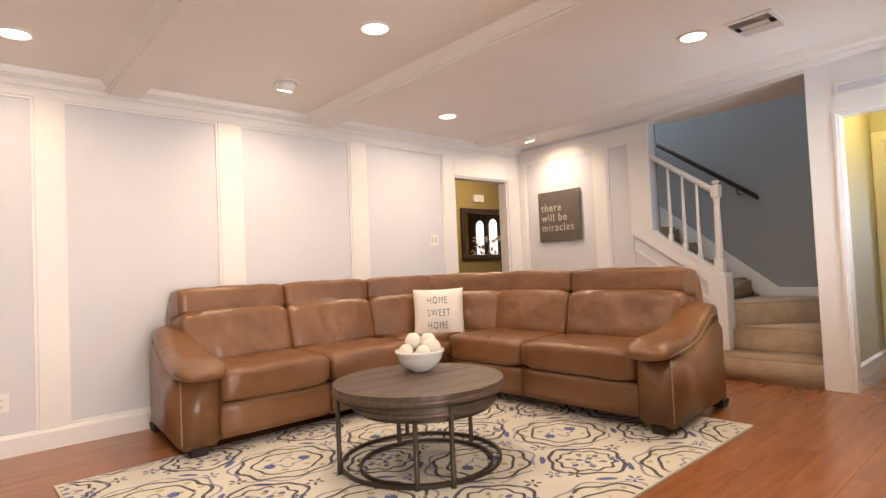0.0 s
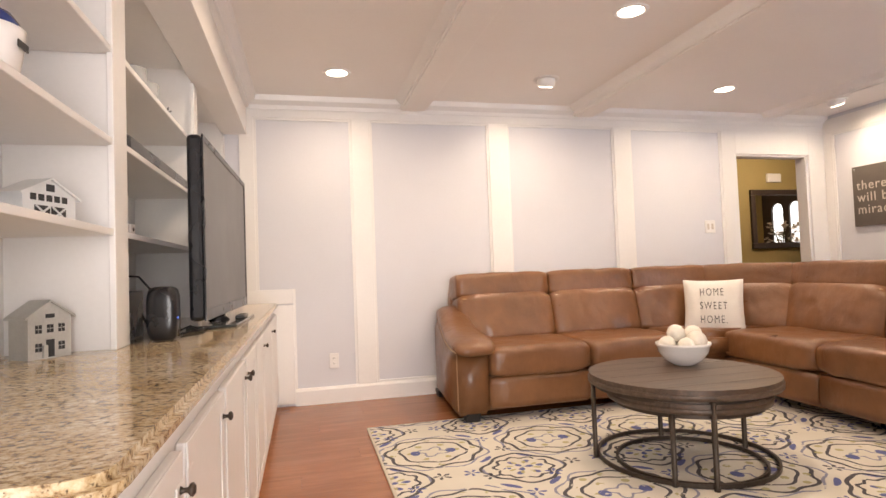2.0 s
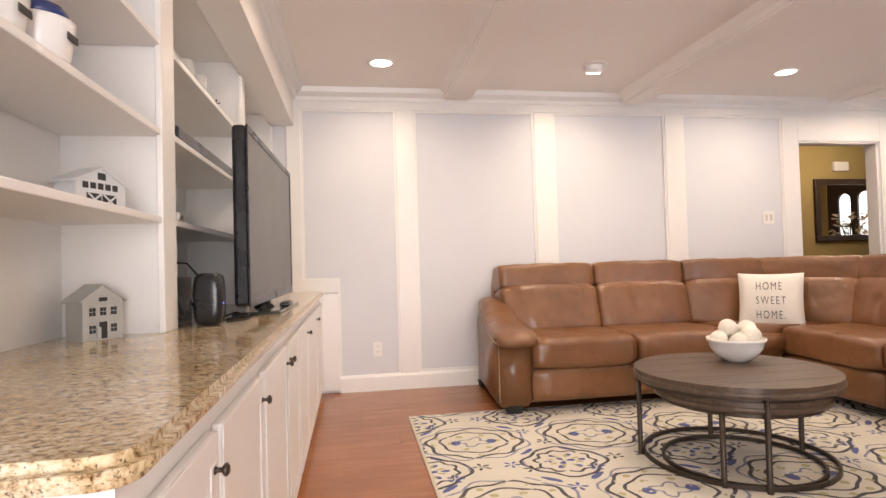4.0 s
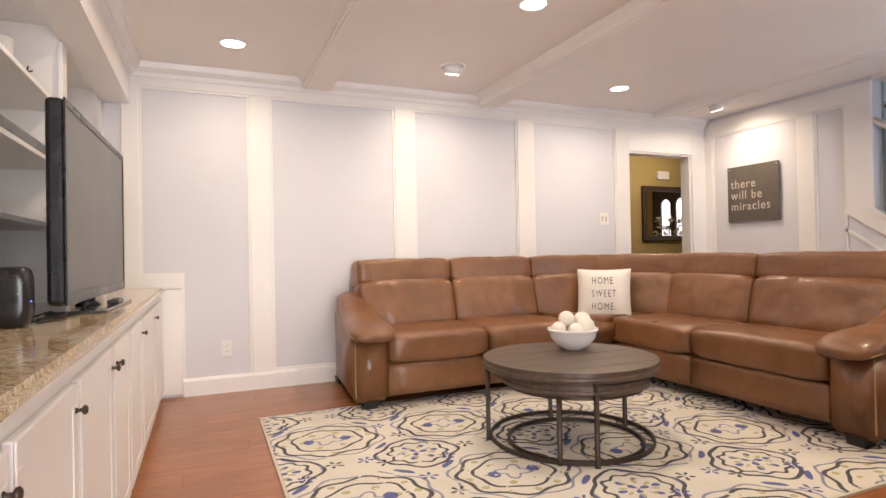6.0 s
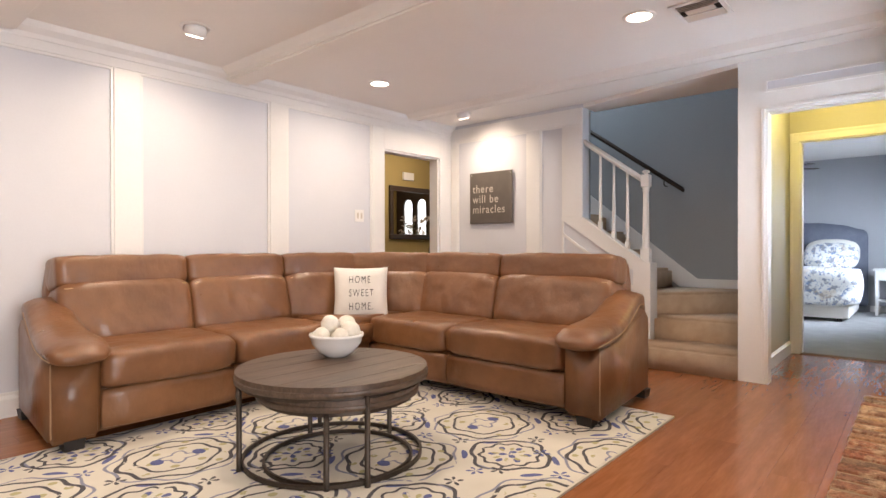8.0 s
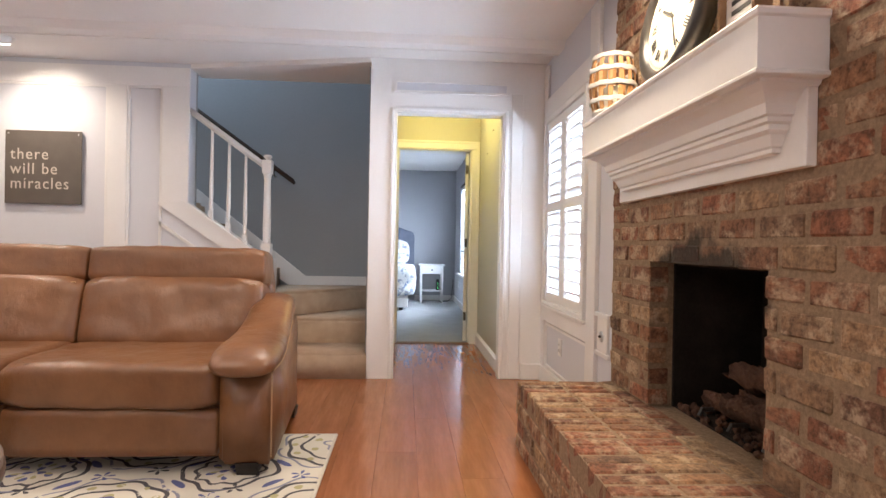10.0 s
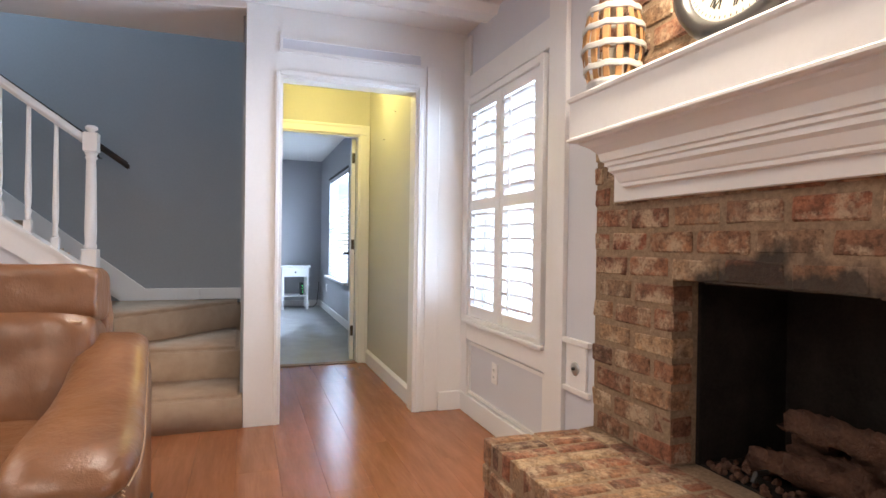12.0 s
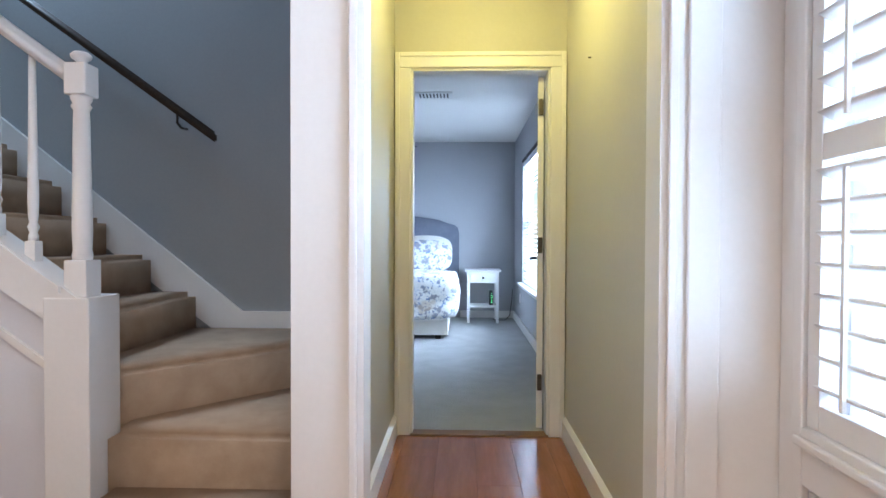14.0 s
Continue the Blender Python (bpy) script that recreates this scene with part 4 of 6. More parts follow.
for k, pts in enumerate(([(-0.62, 1.62, 1.0), (-0.55, 1.66, 1.045), (-0.5, 1.76, 1.04), (-0.47, 1.86, 0.97), (-0.46, 1.90, 0.87), (-0.42, 1.95, 0.818)], [(-0.62, 1.70, 0.96), (-0.56, 1.72, 1.0), (-0.52, 1.80, 0.93), (-0.48, 1.86, 0.82)], [(-0.36, 1.78, 0.818), (-0.30, 1.9, 0.82), (-0.33, 2.05, 0.818), (-0.28, 2.2, 0.83)], [(-0.40, 1.85, 0.818), (-0.37, 2.0, 0.828), (-0.32, 1.93, 0.82), (-0.27, 2.08, 0.818)])):
    fine, shift = [], Vector((-0.05, 0.34, 0))
    for a, c in zip(pts, pts[1:]):
        fine += [tuple(shift + Vector(a).lerp(Vector(c), t / 4)) for t in range(4)]
    thing("cable", tube(bmesh.new(), fine + [tuple(shift + Vector(pts[-1]))], 0.004, 6), BLACK, "black cable on the worktop behind the television", "cable", "cables", smooth=True)
thing("remote_control", boxes((-0.275, -0.23, 2.62, 2.79, CT + 0.013, CT + 0.031), bevel=0.006), BLACK, "black remote control on the stand", "remote control")

# little houses
TIN = soft_mat("galvanised_tin", (0.46, 0.46, 0.44), (0.60, 0.60, 0.57), 0.5, 12, 120, 0.3, metal=0.4)
WHITETIN = soft_mat("white_tin", (0.60, 0.62, 0.63), (0.68, 0.70, 0.71), 0.5, 12, 120, 0.2)
HOLE = soft_mat("dark_opening", (0.03, 0.03, 0.032), (0.05, 0.05, 0.052), 0.9, 12, 90, 0.1)
def tin_house(m, w, d, h, ridge, shell, label, barn):
    t = empty("tin_house", m, label=label, category="decor house")
    bm = bmesh.new()
    prism(bm, [(-w / 2, 0), (w / 2, 0), (w / 2, h), (0, ridge), (-w / 2, h)], "x", -d, 0)
    part("body", bm, shell, t)
    for s in (-1, 1):
        bm = bmesh.new()
        prism(bm, [(0, ridge + 0.001), (0, ridge + 0.006), (s * (w / 2 + 0.012), h - 0.004), (s * (w / 2 + 0.012), h - 0.010)], "x", -d - 0.008, 0.008)
        part("roof", bm, shell, t)
    if barn:
        for k in range(5):
            part("window", boxes((0.0, 0.0015, -w / 2 + 0.02 + k * (w - 0.04) / 5, -w / 2 + 0.02 + k * (w - 0.04) / 5 + 0.016, h * 0.72, h * 0.72 + 0.018)), HOLE, t)
        part("window", boxes((0.0, 0.0015, -0.012, 0.012, h * 1.1, h * 1.1 + 0.02)), HOLE, t)
        for y in (-0.046, 0.002):
            dd = part("barn_door", boxes((0.0, 0.0015, y, y + 0.044, 0.004, h * 0.55)), HOLE, t)
            bm = bmesh.new()
            tube(bm, [(0.003, y + 0.002, 0.006), (0.003, y + 0.042, h * 0.53)], 0.0028, 5)
            tube(bm, [(0.003, y + 0.042, 0.006), (0.003, y + 0.002, h * 0.53)], 0.0028, 5)
            part("brace", bm, shell, dd)
    else:
        for k in range(3):
            for z in (0.075, 0.022):
                if k == 1 and z < 0.05:
                    continue
                y = -0.046 + k * 0.036
                for a in (0, 1):
                    for c in (0, 1):
                        part("window", boxes((0.0, 0.0015, y + a * 0.011, y + a * 0.011 + 0.009, z + c * 0.013, z + c * 0.013 + 0.011)), HOLE, t)
        part("window", boxes((0.0, 0.0015, -0.014, 0.014, 0.118, 0.13)), HOLE, t)
        part("door", boxes((0.0, 0.0015, -0.013, 0.013, 0.004, 0.055)), HOLE, t)
        part("open_door", boxes((0.0, 0.012, -0.026, -0.0135, 0.004, 0.04)), shell, t)


tin_house(pose(-0.668, 1.655, CT, 0, 0, -36) @ Matrix.Diagonal((0.85, 0.90, 0.98, 1)), 0.135, 0.10, 0.125, 0.165, TIN, "grey tin house lantern on the granite worktop", False)
tin_house(pose(-0.60, 1.49, 1.192, 0, 0, -20) @ Matrix.Diagonal((0.95, 1.12, 0.95, 1)), 0.155, 0.07, 0.075, 0.115, WHITETIN, "white tin barn decoration on a bookcase shelf", True)
# jars, glasses and small pieces on the upper shelves
NAVY = soft_mat("navy_glaze", (0.02, 0.03, 0.12), (0.03, 0.05, 0.18), 0.2, 9, 60, 0.05)
for x, y in ((-0.615, 1.035), (-0.59, 1.17)):
    j = empty("ceramic_canister", pose(x, y, 1.48), label="cream ceramic canister with a navy domed lid on a shelf", category="canister", group="canisters")
    bm = bmesh.new()
    lathe(bm, [(0.052, 0.0), (0.056, 0.01), (0.066, 0.075), (0.068, 0.095), (0.062, 0.098)], seg=28)
    part("jar", bm, CERAMIC, j, "", True)
    bm = bmesh.new()
    lathe(bm, [(0.058, 0.099), (0.055, 0.112), (0.042, 0.130), (0.020, 0.140), (0.004, 0.142)], seg=28)
    part("lid", bm, NAVY, j, "navy blue domed lid", True)
    part("lettering_bar", boxes((0.0655, 0.068, -0.025, 0.02, 0.05, 0.066)), INK, j)


def clear_glass():
    m, n, l, b = node_mat("clear_glass")
    b.inputs["Base Color"].default_value = (0.95, 0.97, 0.97, 1)
    b.inputs["Roughness"].default_value = 0.02
    b.inputs["Transmission Weight"].default_value = 0.55
    b.inputs["IOR"].default_value = 1.45
    return m


CLEAR = clear_glass()
for y in (2.24, 2.43):
    bm = bmesh.new()
    lathe(bm, [(0.035, 0.0), (0.052, 0.01), (0.055, 0.085), (0.050, 0.085), (0.047, 0.014), (0.02, 0.008)], seg=24)
    g = thing("glass_votive", bm, CLEAR, "clear glass candle holder on an upper shelf", "candle holder", "votives", smooth=True)
    g.matrix_world = pose(-0.60, y, 1.788)
st = empty("metal_ornament", pose(-0.58, 2.72, 1.788), label="small black metal branch ornament on an upper shelf", category="ornament")
for a in (0, 120, 240):
    part("leg", tube(bmesh.new(), [(0.03 * math.cos(radians(a)), 0.03 * math.sin(radians(a)), 0.003), (0.004, 0, 0.045), (0.035 * math.cos(radians(a + 60)), 0.035 * math.sin(radians(a + 60)), 0.062)], 0.0035, 6), BLACK, st)
cb = empty("small_camera_box", pose(-0.555, 2.06, 1.192), label="small white box with a dark button on a shelf", category="box")
part("body", boxes((-0.03, 0.0, -0.03, 0.03, 0, 0.04), bevel=0.006), CERAMIC, cb)
part("button", lathe(bmesh.new(), [(0.007, 0), (0.007, 0.003)], (0, 0, 0.022), 12, Matrix.Rotation(radians(90), 4, 'Y')), INK, cb)

# ---- sign, switch, outlets ----
sg = thing("wall_sign", boxes((XS - 0.030, XS - 0.021, 3.485, 4.06, 1.292, 1.865), bevel=0.0015), SIGN, "grey metal sign with pale cut-out words on the wall", "sign")
PALE = soft_mat("pale_cutout", (0.52, 0.46, 0.40), (0.60, 0.54, 0.47), 0.7, 9, 90, 0.05)
for line, z in (("there", 1.640), ("will be", 1.525), ("miracles", 1.410)):
    words(line, 0.125, pose(XS - 0.0315, 4.02, z, 90, 0, -90), PALE, sg, 0.92, gap=1.15)
for y, z in ((3.51, 1.84), (4.035, 1.84)):
    part("screw", lathe(bmesh.new(), [(0.006, 0), (0.005, 0.004)], (XS - 0.030, y, z), 10, Matrix.Rotation(radians(-90), 4, 'Y')), CHROME, sg)


def plate(m, w, h, label, category, kind):
    t = empty(category.replace(" ", "_"), m, label=label, category=category)
    part("plate", boxes((-w / 2, w / 2, -0.008, -0.001, -h / 2, h / 2), bevel=0.003), TRIM, t)
    if kind == "switch":
        for x in (-0.023, 0.023):
            part("rocker", boxes((x - 0.011, x + 0.011, -0.012, -0.008, -0.028, 0.028), bevel=0.002), PALE, t)
    else:
        for z in (-0.02, 0.02):
            k = part("socket", boxes((-0.015, 0.015, -0.011, -0.008, z - 0.014, z + 0.014), bevel=0.004), TRIM, t)
            part("slot", boxes((-0.006, -0.004, -0.012, -0.0112, z - 0.006, z + 0.006), (0.004, 0.006, -0.012, -0.0112, z - 0.006, z + 0.006)), INK, k)


plate(pose(3.845, YN, 1.342), 0.115, 0.12, "ivory double light switch on the panelled wall", "light switch", "switch")
plate(pose(0.262, YN, 0.33), 0.072, 0.118, "white electrical outlet low on the panelled wall", "electrical outlet", "outlet")
plate(pose(4.42, YF, 0.335, 0, 0, 180), 0.072, 0.118, "white electrical outlet under the shuttered window", "electrical outlet", "outlet")

# ---- ceiling lamps and vent ----
ENERGY = {"eye": 15, "can": 14}
# Builds the added, unseen can at (0.31, 2.5) like the others.
for x, y, k in LAMPS:
    t = empty("ceiling_lamp", pose(x, y, CZ), label="lit recessed round ceiling lamp with a white rim" if k == "can" else "lit swivel ceiling spotlight in a white rim", category="ceiling lamp", group="ceiling lamps")
    bm = bmesh.new()
    vs = [[bm.verts.new((r * math.cos(2 * math.pi * j / 32), r * math.sin(2 * math.pi * j / 32), z)) for r, z in ((0.098, -0.001), (0.094, -0.008), (0.076, -0.009), (0.072, -0.001))] for j in range(32)]
    for j in range(32):
        for i in range(3):
            bm.faces.new((vs[j][i], vs[(j + 1) % 32][i], vs[(j + 1) % 32][i + 1], vs[j][i + 1]))
    part("rim", bm, TRIM, t, "", True)
    if k == "can":
        part("lens", lathe(bmesh.new(), [(0.072, -0.005), (0.072, -0.0015)], seg=32), BULB, t, "glowing lens")
        lamp("downlight", 'AREA', look((x, y, CZ - 0.03), (x, y, 0)), ENERGY[k] if x > 1 or y < 3 else 8, WARM, shape='DISK', size=0.14, spread=165)
    else:
        tilt = Matrix.Rotation(radians(17 if y > 2 else -22), 4, 'X') if x < 4 else Matrix.Rotation(radians(-17), 4, 'Y')
        bm = lathe(bmesh.new(), [(0.052, -0.058), (0.066, -0.045), (0.070, -0.015), (0.062, 0.012), (0.03, 0.02)], seg=28, axis_m=tilt)
        part("eyeball", bm, TRIM, t, "", True)
        part("lens", lathe(bmesh.new(), [(0.051, -0.0610), (0.051, -0.0585)], seg=24, axis_m=tilt), BULB, t, "glowing lens")
        d = (0, 1, -1.25) if y > 2 and x < 4 else (0, -0.55, -1) if x < 4 else (1, -0.25, -1.25)
        c = Vector((x, y, CZ)) + Vector(d).normalized() * 0.085
        lamp("spotlight", 'SPOT', look(c, c + Vector(d)), 8 if x < 2.5 else 15 if x > 4 else 46, WARM if x < 2.5 or x > 4 else (1.0, 0.74, 0.38), cone=120 if y < 2 else 110)
        lamp("downlight", 'AREA', look((x, y, CZ - 0.075), (x, y + 0.1, 0)), 9 if y > 2 else 20, WARM, shape='DISK', size=0.09, spread=165)

vent = empty("ceiling_vent", pose(3.70, 1.135, CZ, 0, 0, 90), label="white louvred ceiling vent with a dark centre", category="ceiling vent")
part("frame", boxes((-0.14, 0.14, -0.16, -0.135, -0.010, -0.001), (-0.14, 0.14, 0.135, 0.16, -0.010, -0.001), (-0.14, -0.115, -0.135, 0.135, -0.010, -0.001), (0.115, 0.14, -0.135, 0.135, -0.010, -0.001)), TRIM, vent)
# near-black sheet that puts the duct's shade into colour
part("backing", boxes((-0.115, 0.115, -0.135, 0.135, -0.0025, -0.001)), SOOT_SHADE, vent)
for k in range(12):
    y = -0.128 + k * 0.0232
    if 4 <= k <= 7:
        continue
    bm = boxes((-0.11, 0.11, -0.008, 0.008, -0.001, 0.001))
    s = part("slat", bm, TRIM, vent)
    s.matrix_basis = pose(0, y, -0.008, 35 if k < 6 else -35)
part("centre_plate", boxes((-0.08, 0.08, -0.03, 0.04, -0.009, -0.006)), PALE, vent)

# ---- stairs ----
stairs = empty("staircase", label="beige carpeted winder staircase with white stringer", category="staircase", kind="structure")
RISE, PX, PY = 0.2, 5.43, 2.03


def step(outline, z, low):
    bm = bmesh.new()
    prism(bm, outline, "z", low, z)
    es = [e for e in bm.edges if all(abs(v.co.z - z) < 1e-5 for v in e.verts)]
    bmesh.ops.bevel(bm, geom=es, offset=0.03, segments=4, affect='EDGES')
    part("carpeted_step", bm, CARPET, stairs, "", True)


step([(4.91, 1.214), (5.42, 1.214), (5.42, 1.998), (5.23, 1.998), (5.23, 2.13), (4.91, 2.13)], RISE, 0.0)
step([(5.325, 1.235), (6.40, 1.235), (5.60, 2.03), (5.325, 1.998)], 2 * RISE, 0.0)
step([(6.24, 1.235), (XW, 1.235), (XW, 2.24), (PX - 0.02, 2.22), (PX - 0.02, 2.03)], 3 * RISE, 0.0)
for k in range(4, 12):
    y = 2.215 + (k - 4) * 0.25
    x = XS + 0.075 if y < 2.66 else XS + 0.162
    step([(x, y - 0.02), (XW - 0.025, y - 0.02), (XW - 0.025, y + 0.29), (x, y + 0.29)], RISE * k, RISE * k - 0.23)

# stringer wall under the balustrade, skirt on the far wall, newel plinth
bm = bmesh.new()
prism(bm, [(2.67, 0), (2.67, 1.30), (2.10, 0.90), (2.02, 0.86), (2.02, 0)], "x", XS, XS + 0.07)
sw = structure("wall_stringer", bm, PANEL, "white panelled stringer wall under the balustrade", "wall")
bm = bmesh.new()
prism(bm, [(2.90, 1.33), (2.67, 1.33), (2.10, 0.925), (2.02, 0.865), (2.02, 0.70), (2.10, 0.77), (2.90, 1.31)], "x", XS - 0.025, XS)
part("skirt_board", bm, TRIM, sw)
bm = bmesh.new()
prism(bm, [(2.69, 1.335), (2.69, 1.31), (2.10, 0.90), (2.10, 0.925)], "x", XS - 0.035, XS + 0.085)
part("cap_rail", bm, TRIM, sw)
part("newel_plinth", boxes((XS - 0.028, XS + 0.145, 2.0, 2.16, 0, 0.885), bevel=0.004), TRIM, sw)
bm = bmesh.new()
prism(bm, [(2.90, 1.18), (2.90, 1.15), (2.12, 0.605), (2.12, 0.635)], "x", XS - 0.012, XS)
part("panel_moulding", bm, TRIM, sw)
bm = bmesh.new()
prism(bm, [(2.1, 0.59), (1.55, 0.60), (1.55, 0.69), (1.94, 0.69), (4.2, 2.475), (4.2, 2.15)], "x", XW - 0.022, XW - 0.001)
part("stair_skirt", bm, TRIM, stairs, "white skirting board along the stairs")
part("landing_baseboard", boxes((XW - 0.022, XW - 0.001, 1.23, 1.55, 0.60, 0.69), bevel=0.003), TRIM, stairs)

bal = empty("stair_balustrade", label="white turned wooden balustrade with newel post", category="balustrade")
bx = XS + 0.03
def turned(name, x, y, z0, z1, r, seg=12):
    h = z1 - z0
    prof = [(r * 0.95, 0), (r * 0.95, 0.02), (r * 0.7, 0.03), (r * 1.15, 0.05), (r * 0.75, 0.065), (r * 0.95, 0.09), (r * 1.05, 0.22 * h), (r * 0.8, 0.6 * h), (r * 0.62, h)]
    return lathe(bmesh.new(), [(q, z0 + z) for q, z in prof], (x, y, 0), seg)


for y in (2.505, 2.368, 2.235):
    zc = 0.925 + (y - 2.10) * 0.72
    b = part("baluster", turned("b", bx, y, zc + 0.055, 1.66 + (y - 2.07) * 0.72, 0.0165), TRIM, bal, "", True)
    part("square_base", boxes((bx - 0.019, bx + 0.019, y - 0.019, y + 0.019, zc - 0.02, zc + 0.056), bevel=0.002), TRIM, b)
newel = part("newel_post", lathe(bmesh.new(), [(0.030, 1.01), (0.033, 1.03), (0.029, 1.045), (0.032, 1.12), (0.026, 1.50), (0.024, 1.53), (0.033, 1.545), (0.026, 1.555), (0.034, 1.57), (0.034, 1.58)], (bx, 2.06, 0), 20), TRIM, bal, "", True)
part("newel_base", boxes((bx - 0.04, bx + 0.04, 2.02, 2.10, 0.885, 1.012), bevel=0.003), TRIM, newel)
part("newel_block", boxes((bx - 0.038, bx + 0.038, 2.022, 2.098, 1.58, 1.69), bevel=0.005), TRIM, newel)
part("finial", lathe(bmesh.new(), [(0.018, 1.69), (0.016, 1.70), (0.032, 1.712), (0.034, 1.722), (0.024, 1.732), (0.006, 1.736)], (bx, 2.06, 0), 20), TRIM, newel, "", True)
bm = bmesh.new()
prism(bm, [(2.10, 1.625), (2.10, 1.685), (2.69, 2.11), (2.69, 2.05)], "x", bx - 0.03, bx + 0.03)
bmesh.ops.bevel(bm, geom=bm.edges[:], offset=0.012, segments=3, affect='EDGES')
part("handrail", bm, TRIM, bal, "", True)
rail = empty("wall_handrail", label="dark brown wooden handrail on brackets on the stair wall", category="handrail")
rx = XW - 0.11
bm = bmesh.new()
prism(bm, [(2.04, 1.595), (2.04, 1.65), (4.2, 3.195), (4.2, 3.14)], "x", rx - 0.022, rx + 0.022)
bmesh.ops.bevel(bm, geom=bm.edges[:], offset=0.012, segments=3, affect='EDGES')
part("rail", bm, DARKWOOD, rail, "", True)
for y in (2.25, 3.4):
    z = 1.65 + (y - 2.04) * 0.715 - 0.05
    part("bracket", tube(bmesh.new(), [(rx, y, z), (rx, y, z - 0.045), (rx + 0.04, y, z - 0.065), (XW - 0.002, y, z - 0.06)], 0.007, 8), METAL, rail, "dark metal bracket", True)
plate(pose(XS + 0.14, 1.205, 1.70, 0, 0, 180), 0.03, 0.03, "small white thermostat at the stair wall", "thermostat", "none")

# ---- window with plantation shutters ----
win = structure("window_1", boxes((WX0, WX1, YF - 0.12, YF - 0.085, WZ0, WZ0 + 0.05), (WX0, WX1, YF - 0.12, YF - 0.085, WZ1 - 0.05, WZ1), (WX0, WX0 + 0.05, YF - 0.12, YF - 0.085, WZ0 + 0.05, WZ1 - 0.05), (WX1 - 0.05, WX1, YF - 0.12, YF - 0.085, WZ0 + 0.05, WZ1 - 0.05), (WX0 + 0.05, WX1 - 0.05, YF - 0.118, YF - 0.087, 1.29, 1.33)), TRIM, "white sash window behind shutters", "window")
SH0, SH1 = -0.012, 0.022
sh = empty("plantation_shutter", label="white plantation shutters with tilted louvres before the window", category="shutter")
part("outer_frame", boxes((3.86, 3.90, YF, YF + 0.035, 0.60, 1.985), (4.80, 4.84, YF, YF + 0.035, 0.60, 1.985), (3.90, 4.80, YF, YF + 0.035, 1.945, 1.985), (3.90, 4.80, YF, YF + 0.035, 0.60, 0.625), bevel=0.004), TRIM, sh)
for a, c in ((3.903, 4.349), (4.353, 4.797)):
    p = part("shutter_panel", boxes((a, a + 0.062, YF - 0.005, YF + 0.022, 0.627, 1.943), bevel=0.002), TRIM, sh)
    part("stile", boxes((c - 0.045, c, YF - 0.005, YF + 0.022, 0.627, 1.943), bevel=0.002), TRIM, p)
    for z0, z1 in ((0.627, 0.69), (1.28, 1.345), (1.885, 1.943)):
        part("rail", boxes((a + 0.062, c - 0.045, YF - 0.004, YF + 0.021, z0, z1), bevel=0.002), TRIM, p)
    for z0, z1, n in ((0.69, 1.28, 8), (1.345, 1.885, 7)):
        for k in range(n):
            z = z0 + (k + 0.5) * (z1 - z0) / n
            bm = pillow(bmesh.new(), pose((a + c) / 2 + 0.0085, YF + 0.008, z, 24), (c - a - 0.109) / 2, 0.034, 0.0055, 0.5, 2, 3)
            part("louvre", bm, TRIM, p, "", True)
        part("tilt_rod", boxes(((a + c) / 2 + 0.05, (a + c) / 2 + 0.06, YF + 0.042, YF + 0.052, z0 + 0.02, z1 - 0.03)), TRIM, p)
gp = part("pane", boxes((WX0 + 0.05, WX1 - 0.05, YF - 0.105, YF - 0.101, WZ0 + 0.05, WZ1 - 0.05)), CLEAR, win, "clear glass pane")
gp.visible_shadow = False
gv = empty("gas_valve", pose(3.585, YF, 0.545, 0, 0, 180), label="round metal gas valve plate on a white block", category="gas valve")
part("block", boxes((-0.075, 0.075, -0.014, 0, -0.085, 0.10), bevel=0.003), TRIM, gv)
part("disc", lathe(bmesh.new(), [(0.030, 0.0), (0.030, 0.004), (0.024, 0.007), (0.010, 0.007)], (0, -0.014, 0), 24, Matrix.Rotation(radians(90), 4, 'X')), CHROME, gv, "", True)
part("key_hole", lathe(bmesh.new(), [(0.007, 0.0), (0.006, 0.012)], (0, -0.020, 0), 12, Matrix.Rotation(radians(90), 4, 'X')), METAL, gv)
part("upper_moulding", boxes((-0.10, 0.10, -0.022, 0, 0.10, 0.125), bevel=0.004), TRIM, gv)
part("lower_moulding", boxes((-0.10, 0.10, -0.018, 0, -0.11, -0.085), bevel=0.004), TRIM, gv)

# ---- fireplace ----
FY = -0.135
FX0, FX1 = 1.50, 3.47
OX0, OX1, OZ = 2.235, 3.02, 0.957
HZ, HY = 0.335, 0.345
chim = structure("chimney_breast", boxes((FX0, OX0 - 0.005, -0.66, FY - 0.003, HZ, CZ), (OX1 + 0.005, FX1 - 0.012, -0.66, FY - 0.003, HZ, CZ), (OX0 - 0.005, OX1 + 0.005, -0.66, FY - 0.003, OZ + 0.005, CZ)), MORTAR, "old reddish brown brick chimney breast", "fireplace")
hearth = structure("raised_hearth", boxes((FX0, FX1 - 0.012, -0.66, HY - 0.004, 0, HZ - 0.004)), MORTAR, "raised worn brick hearth before the fireplace", "hearth")
structure("firebox", boxes((OX0, OX1, -0.66, -0.64, HZ, OZ), (OX0 - 0.004, OX0 + 0.012, -0.64, FY - 0.11, HZ, OZ), (OX1 - 0.012, OX1 + 0.004, -0.64, FY - 0.11, HZ, OZ), (OX0, OX1, -0.64, FY - 0.12, OZ - 0.01, OZ + 0.004), (OX0, OX1, -0.64, FY - 0.12, HZ - 0.01, HZ + 0.004)), SOOT_SHADE, "soot-blackened firebox", "firebox")
LOG = soft_mat("charred_log", (0.030, 0.018, 0.014), (0.130, 0.070, 0.048), 1.0, 10, 70, 1.0, depth=0.012)
LOG.node_tree.nodes["Principled BSDF"].inputs["Specular IOR Level"].default_value = 0.1
